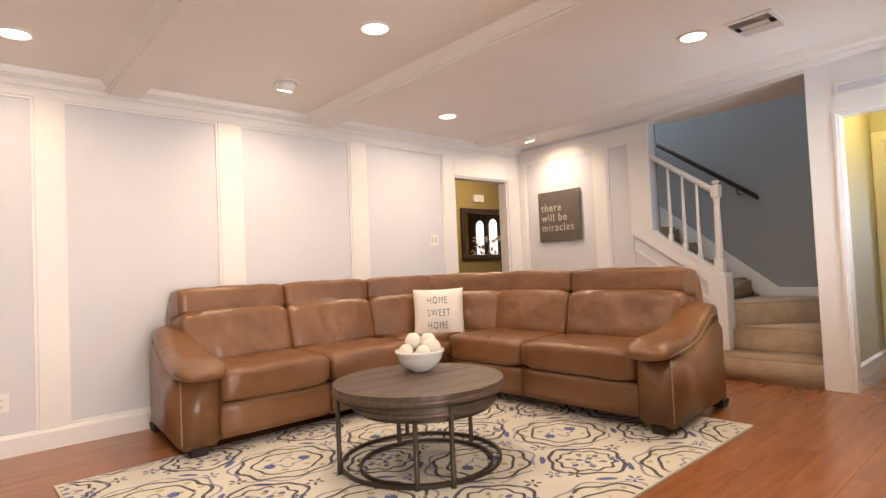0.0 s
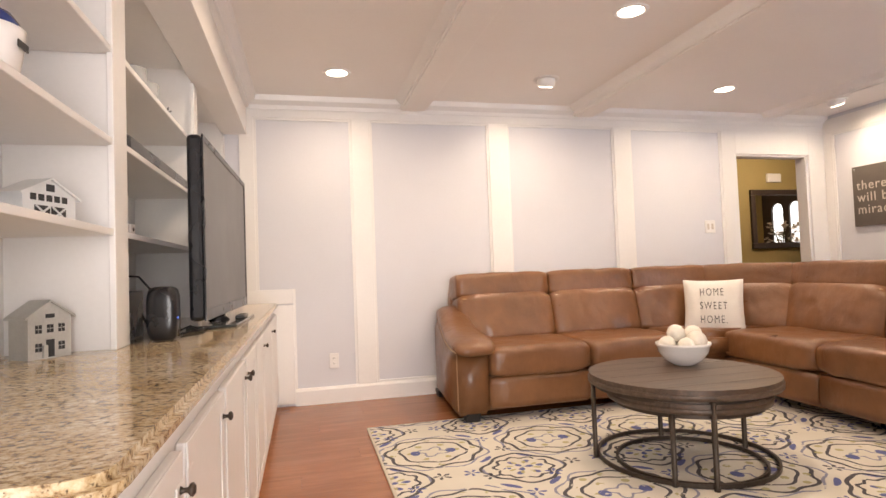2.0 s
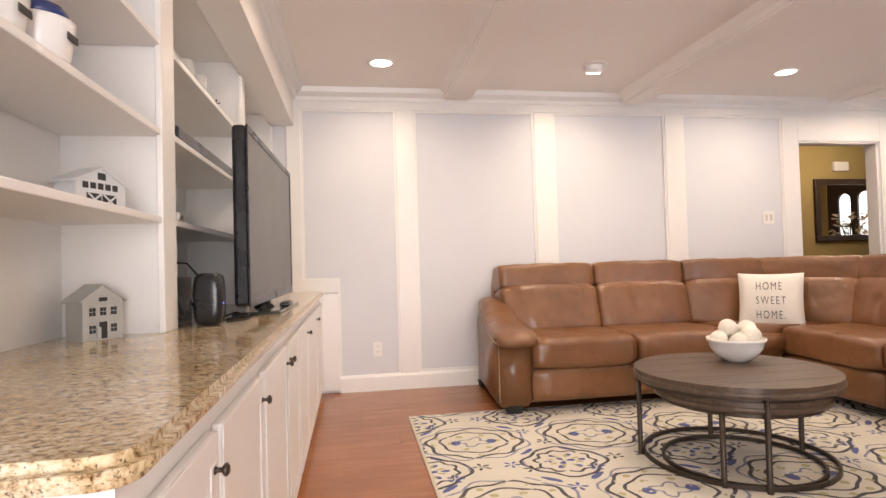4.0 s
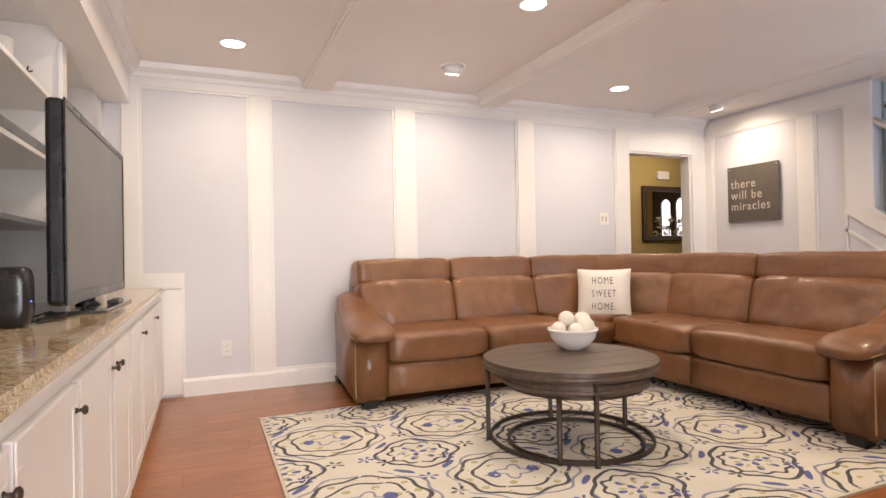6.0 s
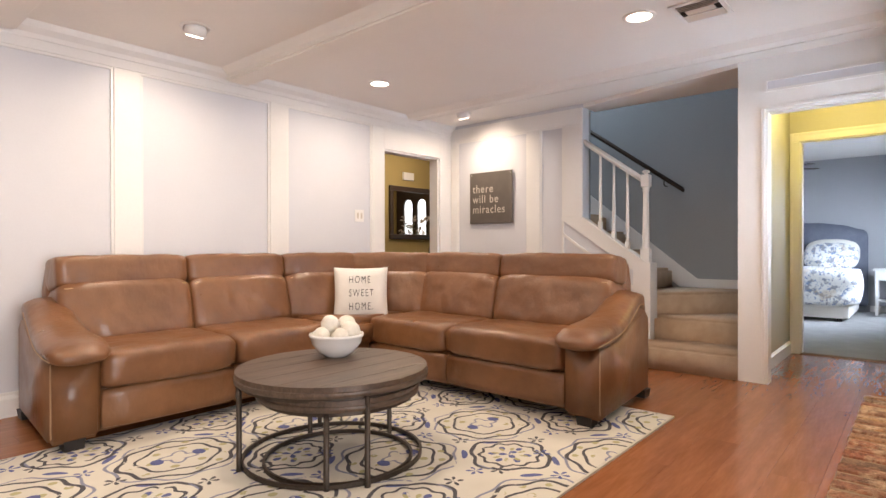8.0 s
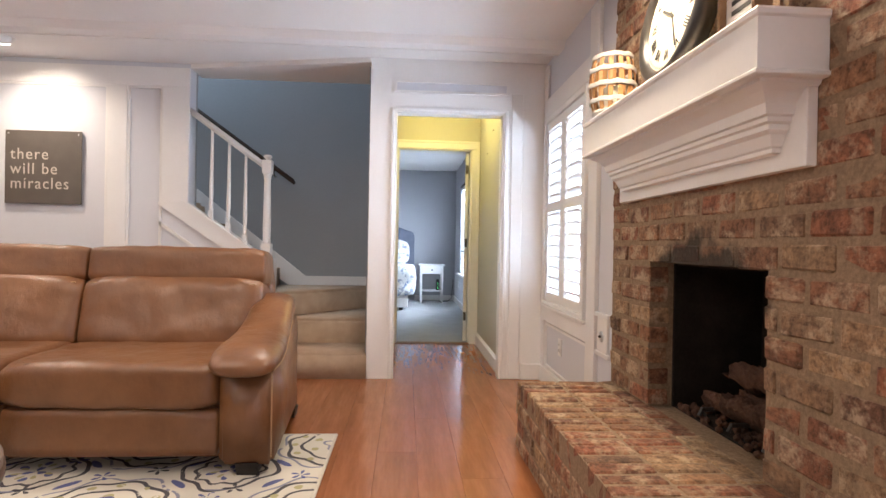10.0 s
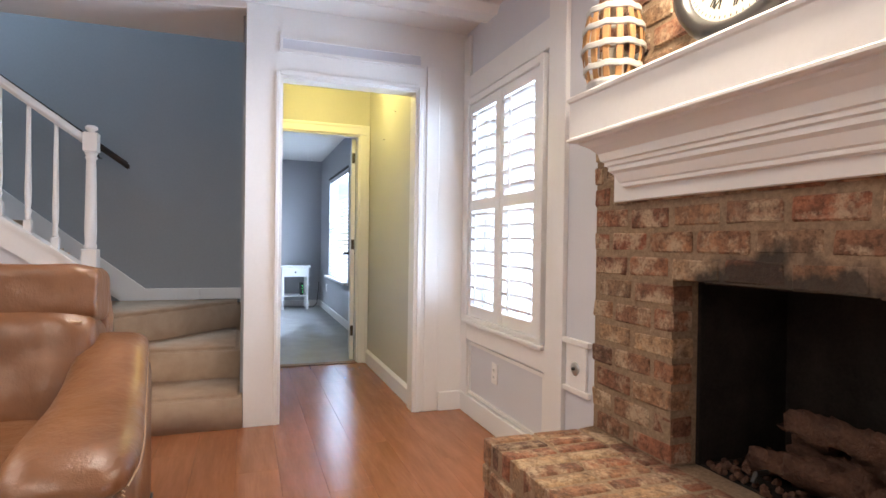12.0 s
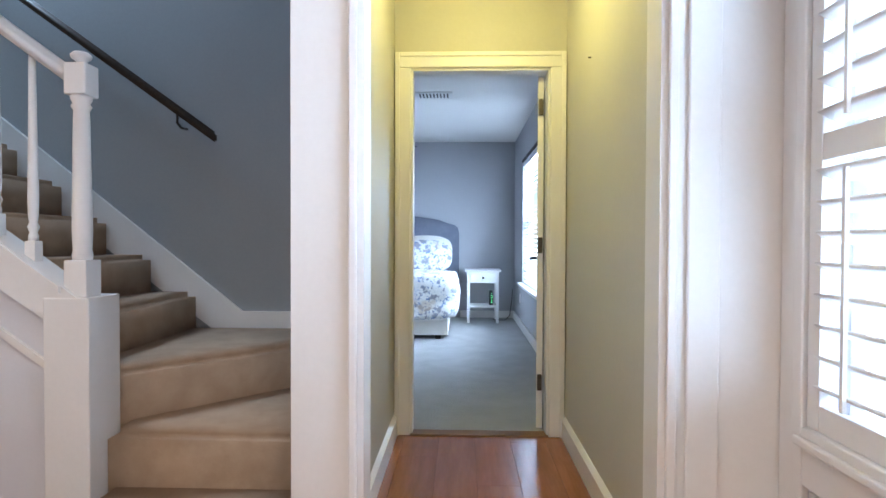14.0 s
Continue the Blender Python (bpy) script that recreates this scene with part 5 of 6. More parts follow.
for k, (p, q, r) in enumerate((((2.31, -0.46, 0.43), (2.84, -0.50, 0.44), 0.06), ((2.29, -0.34, 0.41), (2.66, -0.38, 0.42), 0.05), ((2.52, -0.36, 0.42), (2.86, -0.34, 0.41), 0.045), ((2.42, -0.45, 0.52), (2.80, -0.40, 0.53), 0.045), ((2.28, -0.40, 0.50), (2.50, -0.44, 0.53), 0.04))):
    pts = [Vector(p).lerp(Vector(q), t / 22) for t in range(23)]
    bm = tube(bmesh.new(), pts, r, 18)
    for v in bm.verts:
        v.co += Vector((0, 1, 1)) * (0.05 * noise.noise(v.co * 13 + Vector((k * 7, 0, 0))) + 0.022 * noise.noise(v.co * 38))
    thing("gas_log", bm, LOG, "charred ceramic log on the fireplace grate", "log", "fireplace logs", smooth=True)
for x in (2.40, 2.60, 2.80):
    thing("grate_bar", tube(bmesh.new(), [(x, -0.25, 0.36), (x, -0.26, 0.385), (x, -0.50, 0.385)], 0.009, 8), FOOT, "black iron grate bar under the logs", "grate", "grate bars")
bm = bmesh.new()
for k in range(260):
    r = random.uniform(0.006, 0.018)
    c = Vector((random.uniform(OX0 + 0.04, OX1 - 0.04), random.uniform(-0.58, FY - 0.10), HZ + 0.008 + r * 0.5))
    bmesh.ops.create_icosphere(bm, subdivisions=1, radius=r, matrix=Matrix.Translation(c))
thing("ember_bed", bm, LOG, "dark loose embers spread on the firebox floor", "embers", kind="stuff")

# mantel
man = empty("mantel_shelf", label="white wooden mantel shelf with stepped crown moulding on the bricks", category="mantel")
part("back_board", boxes((2.04, 3.305, FY, FY + 0.03, 1.238, 1.47), bevel=0.003), TRIM, man)


def mitred(prof, name):
    """A moulding that returns at both ends: (projection, height) pairs."""
    bm = bmesh.new()
    rows = []
    for d, z in prof:
        x0, x1 = 2.005 + (0.19 - d), 3.365 - (0.19 - d)
        rows.append([bm.verts.new(q) for q in ((x0, FY, z), (x0, FY + d, z), (x1, FY + d, z), (x1, FY, z))])
    for a, c in zip(rows, rows[1:]):
        for k in range(3):
            bm.faces.new((a[k], a[k + 1], c[k + 1], c[k]))
    bm.faces.new(list(reversed(rows[0])))
    bm.faces.new(rows[-1])
    bmesh.ops.recalc_face_normals(bm, faces=bm.faces[:])
    return part(name, bm, TRIM, man)


mitred([(0.045, 1.285), (0.055, 1.288), (0.055, 1.30), (0.062, 1.305), (0.075, 1.335), (0.088, 1.345), (0.088, 1.36), (0.098, 1.365), (0.098, 1.378), (0.108, 1.382), (0.115, 1.41), (0.14, 1.435), (0.165, 1.45), (0.168, 1.458)], "crown_moulding")
mitred([(0.19, 1.458), (0.198, 1.462), (0.198, 1.470), (0.19, 1.476), (0.19, 1.605), (0.197, 1.610), (0.199, 1.622), (0.193, 1.630)], "shelf_box")

# things on the mantel
WOVEN = soft_mat("bamboo_strip", (0.34, 0.17, 0.06), (0.48, 0.27, 0.11), 0.6, 18, 120, 0.4)
GREYROPE = soft_mat("grey_strip", (0.42, 0.41, 0.39), (0.52, 0.51, 0.49), 0.7, 18, 120, 0.4)
bk = empty("woven_lantern", pose(3.215, -0.025, 1.63) @ Matrix.Diagonal((1.22, 1.15, 1.38, 1)), label="round woven bamboo lantern with pale bands on the mantel", category="lantern")
part("base", lathe(bmesh.new(), [(0.075, 0), (0.078, 0.012), (0.075, 0.02)], seg=24), GREYROPE, bk)
for k in range(14):
    a = 2 * math.pi * k / 14
    pts = [((0.072 + 0.018 * math.sin(math.pi * t / 6)) * math.cos(a), (0.072 + 0.018 * math.sin(math.pi * t / 6)) * math.sin(a), 0.015 + 0.19 * t / 6) for t in range(7)]
    bm = sweep(bmesh.new(), pts, [(0.010, 0.002)] * 7, (-math.sin(a), math.cos(a), 0), seg=6)
    part("upright_strip", bm, WOVEN, bk)
for z in (0.05, 0.10, 0.15, 0.195):
    r = 0.076 + 0.018 * math.sin(math.pi * (z - 0.015) / 0.19)
    pts = [(r * math.cos(2 * math.pi * j / 28), r * math.sin(2 * math.pi * j / 28), z + 0.002 * math.sin(j * 2)) for j in range(29)]
    part("band", sweep(bmesh.new(), pts, [(0.0085, 0.003)] * 29, (0, 0, 1), seg=6), GREYROPE, bk, "pale woven band")
CANDLE = soft_mat("candle_wax", (0.7, 0.66, 0.56), (0.76, 0.72, 0.62), 0.5, 9, 90, 0.1)
part("candle", lathe(bmesh.new(), [(0.033, 0.02), (0.033, 0.10), (0.028, 0.103)], seg=20), CANDLE, bk)

CLOCKFACE = soft_mat("clock_face", (0.60, 0.55, 0.42), (0.68, 0.63, 0.50), 0.5, 5, 60, 0.05)
CLOCKRIM = soft_mat("dark_clock_rim", (0.016, 0.014, 0.012), (0.035, 0.03, 0.026), 0.35, 9, 90, 0.1)
ck = empty("round_clock", pose(2.68, -0.055, 1.63) @ pose(0, 0, 0.258, 8), label="round clock with Roman numerals and dark rim on the mantel", category="clock")
face = Matrix.Rotation(radians(-90), 4, 'X')
part("face", lathe(bmesh.new(), [(0.205, -0.004), (0.205, 0.004)], seg=48, axis_m=face), CLOCKFACE, ck)
bm = bmesh.new()
vs = [[bm.verts.new(face @ Vector((r * math.cos(2 * math.pi * j / 56), r * math.sin(2 * math.pi * j / 56), z))) for r, z in ((0.200, 0.004), (0.206, 0.018), (0.225, 0.030), (0.248, 0.020), (0.258, -0.005), (0.250, -0.045), (0.20, -0.05))] for j in range(56)]
for j in range(56):
    for i in range(6):
        bm.faces.new((vs[j][i], vs[(j + 1) % 56][i], vs[(j + 1) % 56][i + 1], vs[j][i + 1]))
part("rim", bm, CLOCKRIM, ck, "dark rounded rim", True)
for k, num in enumerate(("XII", "I", "II", "III", "IIII", "V", "VI", "VII", "VIII", "IX", "X", "XI")):
    a = radians(90 - 30 * k)
    r = 0.145
    m = ck.matrix_world @ pose(-r * math.cos(a), 0.0055, r * math.sin(a)) @ pose(0, 0, 0, 90, 0, 180) @ pose(0, 0, 0, 0, 0, -30 * k) @ pose(0, -0.018, 0)
    w = words(num, 0.058, m, INK, ck, 0.7, "numeral")
    w.data.align_x = 'CENTER'
for k in range(60):
    a = radians(6 * k)
    t = part("minute_mark", boxes((-0.001, 0.001, 0.0042, 0.0055, -0.004, 0.004)), INK, ck)
    t.matrix_basis = pose(0.19 * math.sin(a), 0, 0.19 * math.cos(a), 0, math.degrees(a), 0)
for ang, ln, w in ((60, 0.10, 0.006), (205, 0.15, 0.004)):
    h = part("hand", boxes((-w, w, 0.006, 0.0075, -0.02, ln)), INK, ck)
    h.matrix_basis = pose(0, 0, 0, 0, ang, 0)

FRAMEWOOD = soft_mat("sign_wood", (0.17, 0.095, 0.05), (0.26, 0.15, 0.08), 0.6, 9, 90, 0.3)
hs = empty("house_sign", pose(2.235, -0.05, 1.63), label="house-shaped wooden sign with lettering on the mantel", category="sign")
bm = bmesh.new()
prism(bm, [(-0.085, 0), (0.085, 0), (0.085, 0.15), (0, 0.23), (-0.085, 0.15)], "y", -0.006, 0.006)
part("board", bm, CERAMIC, hs)
for p, q in (((-0.085, 0.0), (-0.085, 0.155)), ((0.085, 0.0), (0.085, 0.155)), ((-0.09, 0.148), (0, 0.236)), ((0.09, 0.148), (0, 0.236)), ((-0.085, 0.004), (0.085, 0.004))):
    bm = sweep(bmesh.new(), [(p[0], 0, p[1]), (q[0], 0, q[1])], [(0.03, 0.006)] * 2, (0, 1, 0), 8, 8)
    part("frame_strip", bm, FRAMEWOOD, hs)
for k in range(4):
    part("lettering_bar", boxes((-0.05, 0.05, 0.0062, 0.0075, 0.03 + k * 0.03, 0.044 + k * 0.03)), INK, hs)

# ---- hall and bedroom ----
BRASS = soft_mat("dark_hinge", (0.05, 0.04, 0.03), (0.09, 0.075, 0.055), 0.4, 9, 90, 0.1, metal=0.7)
cas = structure("door_3", boxes((XD - 0.001, XD + 0.101, BD0, BD0 + 0.012, 0, 2.03), (XD - 0.001, XD + 0.101, BD1 - 0.012, BD1, 0, 2.03), (XD - 0.001, XD + 0.101, BD0, BD1, 2.018, 2.032)), TRIM, "white bedroom doorway with the door open", "doorway")
part("casing", boxes((XD - 0.018, XD, BD0 - 0.085, BD0, 0, 2.03), bevel=0.006), TRIM, cas)
part("casing", boxes((XD - 0.018, XD, BD1, BD1 + 0.085, 0, 2.03), bevel=0.006), TRIM, cas)
part("casing", boxes((XD - 0.018, XD, BD0 - 0.085, BD1 + 0.085, 2.03, 2.115), bevel=0.006), TRIM, cas)
for r in ((XD - 0.026, XD - 0.017, BD0 - 0.085, BD0 - 0.06, 0, 2.115), (XD - 0.026, XD - 0.017, BD1 + 0.06, BD1 + 0.085, 0, 2.115), (XD - 0.026, XD - 0.017, BD0 - 0.06, BD1 + 0.06, 2.09, 2.115)):
    part("back_band", boxes(r, bevel=0.004), TRIM, cas)
part("threshold", boxes((XD - 0.02, XD + 0.06, BD0, BD1, -0.004, 0.010), bevel=0.003), FRAMEWOOD, cas, "reddish wood threshold")
dr = empty("bedroom_door", pose(XD + 0.09, BD0 + 0.02, 0.012, 0, 0, -9), label="white panel door standing open into the bedroom", category="door")
part("slab", boxes((0.01, 0.765, 0.0, 0.035, 0, 2.0), bevel=0.003), TRIM, dr)
for z in (0.22, 1.0, 1.78):
    part("hinge", boxes((-0.012, 0.010, 0.004, 0.030, z, z + 0.09), bevel=0.003), BRASS, dr, "dark bronze hinge")
hd = part("lever_handle", tube(bmesh.new(), [(0.70, 0.035, 0.95), (0.70, 0.085, 0.95), (0.60, 0.09, 0.95)], 0.010, 8), BLACK, dr, "dark lever handle", True)
part("rose", lathe(bmesh.new(), [(0.03, 0), (0.028, 0.008)], (0.70, 0.035, 0.95), 16, Matrix.Rotation(radians(-90), 4, 'X')), BLACK, hd)
part("lever_handle", tube(bmesh.new(), [(0.70, 0.0, 0.95), (0.70, -0.05, 0.95), (0.60, -0.055, 0.95)], 0.010, 8), BLACK, dr, "dark lever handle", True)
hl = empty("hall_ceiling_light", pose(5.72, 0.64, CZ), label="small lit flush ceiling light in the hall", category="ceiling lamp")
part("base", lathe(bmesh.new(), [(0.10, -0.02), (0.105, -0.001)], seg=28), TRIM, hl)
part("diffuser", lathe(bmesh.new(), [(0.03, -0.075), (0.07, -0.06), (0.09, -0.021)], seg=28), glow("hall_glass", (1.0, 0.85, 0.5), 6), hl, "glowing glass diffuser", True)
lamp("hall_light", 'POINT', pose(5.72, 0.64, CZ - 0.14), 17, (1.0, 0.80, 0.22), radius=0.06)
for x, z in ((5.55, 2.05), (5.9, 1.9)):
    thing("nail", tube(bmesh.new(), [(x, HY0, z), (x, HY0 + 0.012, z)], 0.003, 6), BRASS, "small nail in the beige hall wall", "nail", "nails")

# bedroom window with blinds
BLIND = soft_mat("blind_slat", (0.70, 0.72, 0.74), (0.76, 0.78, 0.80), 0.5, 9, 90, 0.05)
w2 = structure("window_2", boxes((BWX0, BWX1, YR - 0.11, YR - 0.07, BWZ0, BWZ0 + 0.04), (BWX0, BWX1, YR - 0.11, YR - 0.07, BWZ1 - 0.04, BWZ1), (BWX0, BWX0 + 0.04, YR - 0.11, YR - 0.07, BWZ0, BWZ1), (BWX1 - 0.04, BWX1, YR - 0.11, YR - 0.07, BWZ0, BWZ1), (BWX0, BWX1, YR - 0.105, YR - 0.075, 1.27, 1.31)), TRIM, "white bedroom window", "window")
part("window_sill", boxes((BWX0 - 0.05, BWX1 + 0.05, YR, YR + 0.06, BWZ0 - 0.03, BWZ0), bevel=0.004), TRIM, w2)
bl = empty("window_blind", label="white horizontal blinds over the bedroom window", category="blind")
part("head_rail", boxes((BWX0 + 0.01, BWX1 - 0.01, YR - 0.06, YR - 0.01, BWZ1 - 0.05, BWZ1)), BLIND, bl)
part("dark_valance", boxes((BWX0, BWX1, YR - 0.008, YR + 0.012, BWZ1 - 0.012, BWZ1 + 0.012)), INK, bl)
for k in range(30):
    z = BWZ0 + 0.03 + k * (BWZ1 - BWZ0 - 0.09) / 29
    s = part("slat", boxes(((BWX0 - BWX1) / 2 + 0.015, (BWX1 - BWX0) / 2 - 0.015, -0.024, 0.024, -0.0015, 0.0015)), BLIND, bl)
    s.matrix_basis = pose((BWX0 + BWX1) / 2, YR - 0.035, z, -30)

# bed, nightstand
HEADB = soft_mat("grey_upholstery", (0.11, 0.12, 0.16), (0.16, 0.17, 0.21), 0.9, 14, 260, 0.5, depth=0.004)


def floral_mat():
    m, n, l, b = node_mat("floral_bedding")
    v = coords(n, l)
    a, c, d = noise_tex(n, l, v, 11, 4, 0.6), noise_tex(n, l, v, 30, 3), noise_tex(n, l, v, 4, 2)
    base_c = mix_col(n, l, ramp(n, l, a, [(0.54, (0, 0, 0)), (0.58, (1, 1, 1))]), (0.72, 0.71, 0.69), (0.30, 0.30, 0.34))
    blue = mix_col(n, l, ramp(n, l, c, [(0.58, (0, 0, 0)), (0.62, (0.9, 0.9, 0.9))]), base_c, (0.16, 0.24, 0.42))
    l.new(mix_col(n, l, ramp(n, l, d, [(0.60, (0, 0, 0)), (0.66, (0.5, 0.5, 0.5))]), blue, (0.50, 0.38, 0.26)), b.inputs["Base Color"])
    b.inputs["Roughness"].default_value = 0.9
    bump(n, l, b, noise_tex(n, l, v, 7, 3), 0.4, 0.03)
    return m


FLORAL = floral_mat()
bed = empty("bed", label="bed with grey upholstered headboard and floral white bedding", category="bed")
BY0, BY1, BX0 = 0.86, 2.40, 9.35
bm = bmesh.new()
prism(bm, [(0.77, 0.1), (0.77, 1.20), (0.80, 1.28), (0.92, 1.31), (1.05, 1.36), (1.4, 1.41), (1.85, 1.41), (2.2, 1.36), (2.35, 1.31), (2.46, 1.28), (2.49, 1.2), (2.49, 0.1)], "x", XR - 0.12, XR - 0.02)
bmesh.ops.bevel(bm, geom=bm.edges[:], offset=0.02, segments=3, affect='EDGES')
part("headboard", bm, HEADB, bed, "grey upholstered headboard", True)
part("mattress", pillow(bmesh.new(), pose((BX0 + XR) / 2 - 0.06, (BY0 + BY1) / 2, 0.42), (XR - BX0) / 2 - 0.08, (BY1 - BY0) / 2 - 0.02, 0.24, 0.12, 8, 6), PILLOW, bed, "", True)
bm = pillow(bmesh.new(), pose((BX0 + 10.25) / 2, (BY0 + BY1) / 2, 0.47), (10.25 - BX0) / 2 + 0.06, (BY1 - BY0) / 2 + 0.09, 0.26, 0.22, 5, 14)
for v in bm.verts:
    v.co += Vector((0.03, 0.03, 0.015)) * noise.noise(v.co * 6)
part("duvet", bm, FLORAL, bed, "floral white duvet", True)
part("bed_skirt", boxes((BX0 + 0.05, XR - 0.14, BY0 + 0.02, BY1 - 0.02, 0.05, 0.30), bevel=0.01), PILLOW, bed, "plain white bed skirt")
part("foot", boxes((BX0 + 0.1, BX0 + 0.16, BY0 + 0.1, BY0 + 0.16, 0.004, 0.05)), FOOT, bed)
for y, x, z, tilt, mt in ((1.22, XR - 0.24, 0.92, -20, PILLOW), (1.22, XR - 0.42, 0.87, -28, FLORAL), (1.98, XR - 0.24, 0.92, -20, PILLOW), (1.98, XR - 0.42, 0.87, -28, FLORAL)):
    bm = pillow(bmesh.new(), pose(x, y, z, 0, -tilt, 0), 0.10, 0.36, 0.23, 0.5, 3, 9)
    thing("bed_pillow", bm, mt, "plump white bed pillow against the headboard" if mt is PILLOW else "floral bed pillow in front of plain ones", "pillow", "bed pillows", smooth=True)
ns = empty("nightstand", pose(10.62, 0.24, 0.004), label="small white nightstand with one drawer and open shelf", category="nightstand")
part("top", boxes((-0.02, 0.38, -0.02, 0.45, 0.665, 0.69), bevel=0.004), TRIM, ns)
part("case", boxes((0.01, 0.36, 0.02, 0.41, 0.52, 0.665)), TRIM, ns)
d = part("drawer", boxes((-0.004, 0.01, 0.05, 0.38, 0.535, 0.65), bevel=0.003), TRIM, ns)
part("knob", lathe(bmesh.new(), [(0.008, 0), (0.014, 0.012), (0.006, 0.02)], (-0.004, 0.215, 0.59), 12, Matrix.Rotation(radians(-90), 4, 'Y')), METAL, d)
for x in (0.0, 0.335):
    for y in (0.01, 0.385):
        part("leg", boxes((x, x + 0.035, y, y + 0.035, 0, 0.665)), TRIM, ns)
part("shelf", boxes((0.01, 0.36, 0.03, 0.41, 0.20, 0.22)), TRIM, ns)
rt = thing("router", boxes((10.72, 10.90, 0.32, 0.37, 0.225, 0.42), bevel=0.006), BLACK, "black router with green lights on the nightstand shelf", "router")
for k in range(5):
    part("indicator", boxes((10.717, 10.72, 0.335, 0.345, 0.26 + k * 0.03, 0.268 + k * 0.03)), glow("green_led", (0.2, 1.0, 0.3), 4), rt)
thing("cable", tube(bmesh.new(), [(10.9, 0.30, 0.01), (10.85, 0.15, 0.012), (10.95, 0.08, 0.06), (11.05, 0.04, 0.30), (11.12, 0.03, 0.40)], 0.005, 6), BLACK, "black cable behind the nightstand", "cable", "cables")
v2 = empty("ceiling_vent", pose(8.6, 1.0, BZ), label="white louvred vent in the bedroom ceiling", category="ceiling vent")
part("frame", boxes((-0.10, 0.10, -0.17, 0.17, -0.012, -0.001), bevel=0.003), TRIM, v2)
# dark strips colour in the shaded gaps between the vent's louvres
for k in range(9):
    part("slat", boxes((-0.07, 0.07, -0.135 + k * 0.032, -0.122 + k * 0.032, -0.015, -0.012)), HOLE, v2)
plate(pose(10.35, YR, 0.36, 0, 0, 180), 0.072, 0.118, "white electrical outlet on the bedroom wall", "electrical outlet", "outlet")
structure("baseboard_bedroom", boxes((XD + 0.9, XR, YR, YR + 0.018, 0, 0.10), (XR - 0.018, XR, YR + 0.018, 0.75, 0, 0.10), bevel=0.003), TRIM, "white bedroom baseboard", "baseboard")
fan = empty("ceiling_fan", pose(9.4, 1.72, BZ), label="dark ceiling fan in the bedroom", category="ceiling fan")
part("rod", lathe(bmesh.new(), [(0.015, -0.25), (0.015, -0.001)], seg=12), METAL, fan)
part("motor", lathe(bmesh.new(), [(0.05, -0.36), (0.09, -0.33), (0.09, -0.27), (0.04, -0.24)], seg=24), METAL, fan, "", True)
for k in range(5):
    bm = boxes((0.08, 0.56, -0.06, 0.06, -0.305, -0.297), bevel=0.003)
    bl2 = part("blade", bm, DARKWOOD, fan)
    bl2.matrix_basis = pose(0, 0, 0, 0, 0, 20 + 72 * k)

# ---- entry room ----
XE = 9.6
def arch_fill(bm, y0, y1, spring, top, x0, x1):
    """The part of a door above an arched opening."""
    c, r = (y0 + y1) / 2, (y1 - y0) / 2
    arc = [(c + r * math.cos(radians(a)), spring + r * math.sin(radians(a))) for a in range(0, 181, 15)]
    prism(bm, [(y1, top)] + arc + [(y0, top)], "x", x0, x1)


structure("wall_entry_right", boxes((XE, XE + 0.1, YN + 0.1, 4.75, 0, 2.7), (XE, XE + 0.1, 6.05, YE, 0, 2.7), (XE, XE + 0.1, 4.75, 6.05, 2.5, 2.7)), OLIVE, "olive gold wall with the front doors", "wall")
fd = empty("front_door", label="dark double front door with arched glass panes", category="door")
bm = bmesh.new()
for a, c in ((4.99, 5.27), (5.42, 5.70)):
    arch_fill(bm, a, c, 2.0, 2.5, XE + 0.02, XE + 0.06)
box(bm, XE + 0.02, XE + 0.06, 4.75, 4.99, 0, 2.5)
box(bm, XE + 0.02, XE + 0.06, 5.27, 5.42, 0, 2.5)
box(bm, XE + 0.02, XE + 0.06, 5.70, 6.05, 0, 2.5)
box(bm, XE + 0.02, XE + 0.06, 4.99, 5.27, 0, 0.9)
box(bm, XE + 0.02, XE + 0.06, 5.42, 5.70, 0, 0.9)
part("leaf", bm, DARKWOOD, fd)
structure("backdrop_porch", boxes((XE + 0.5, XE + 0.52, 4.4, 6.4, 0.2, 2.9)), glow("bright_porch_daylight", (0.95, 0.98, 1.0), 2.2), "bright daylight beyond the front door", "backdrop")
MIRROR, mn, ml, mb = node_mat("mirror_glass")
mb.inputs["Base Color"].default_value, mb.inputs["Metallic"].default_value, mb.inputs["Roughness"].default_value = (0.9, 0.9, 0.9, 1), 1.0, 0.01
mi = empty("wall_mirror", label="rectangular mirror in a dark carved frame on the olive wall", category="mirror")
part("glass", boxes((7.08, 8.10, YE - 0.02, YE - 0.004, 1.26, 2.03)), MIRROR, mi)
for r in ((7.0, 8.18, 2.03, 2.12), (7.0, 8.18, 1.17, 1.26), (7.0, 7.085, 1.26, 2.03), (8.095, 8.18, 1.26, 2.03)):
    part("frame_side", boxes((r[0], r[1], YE - 0.05, YE - 0.002, r[2], r[3]), bevel=0.012), DARKWOOD, mi)
thing("door_chime", boxes((7.34, 7.60, YE - 0.05, YE - 0.002, 2.24, 2.38), bevel=0.008), CERAMIC, "cream door chime box on the olive wall", "door chime")
co = empty("console_table", pose(7.4, 7.0, 0), label="dark wooden console table under the mirror", category="console table")
part("top", boxes((-0.7, 0.8, -0.2, 0.2, 0.80, 0.84), bevel=0.006), DARKWOOD, co)
for x in (-0.66, 0.72):
    for y in (-0.17, 0.13):
        part("leg", boxes((x, x + 0.04, y, y + 0.04, 0, 0.80)), DARKWOOD, co)
VASE = soft_mat("smoky_vase", (0.10, 0.11, 0.11), (0.16, 0.17, 0.17), 0.2, 9, 60, 0.05)
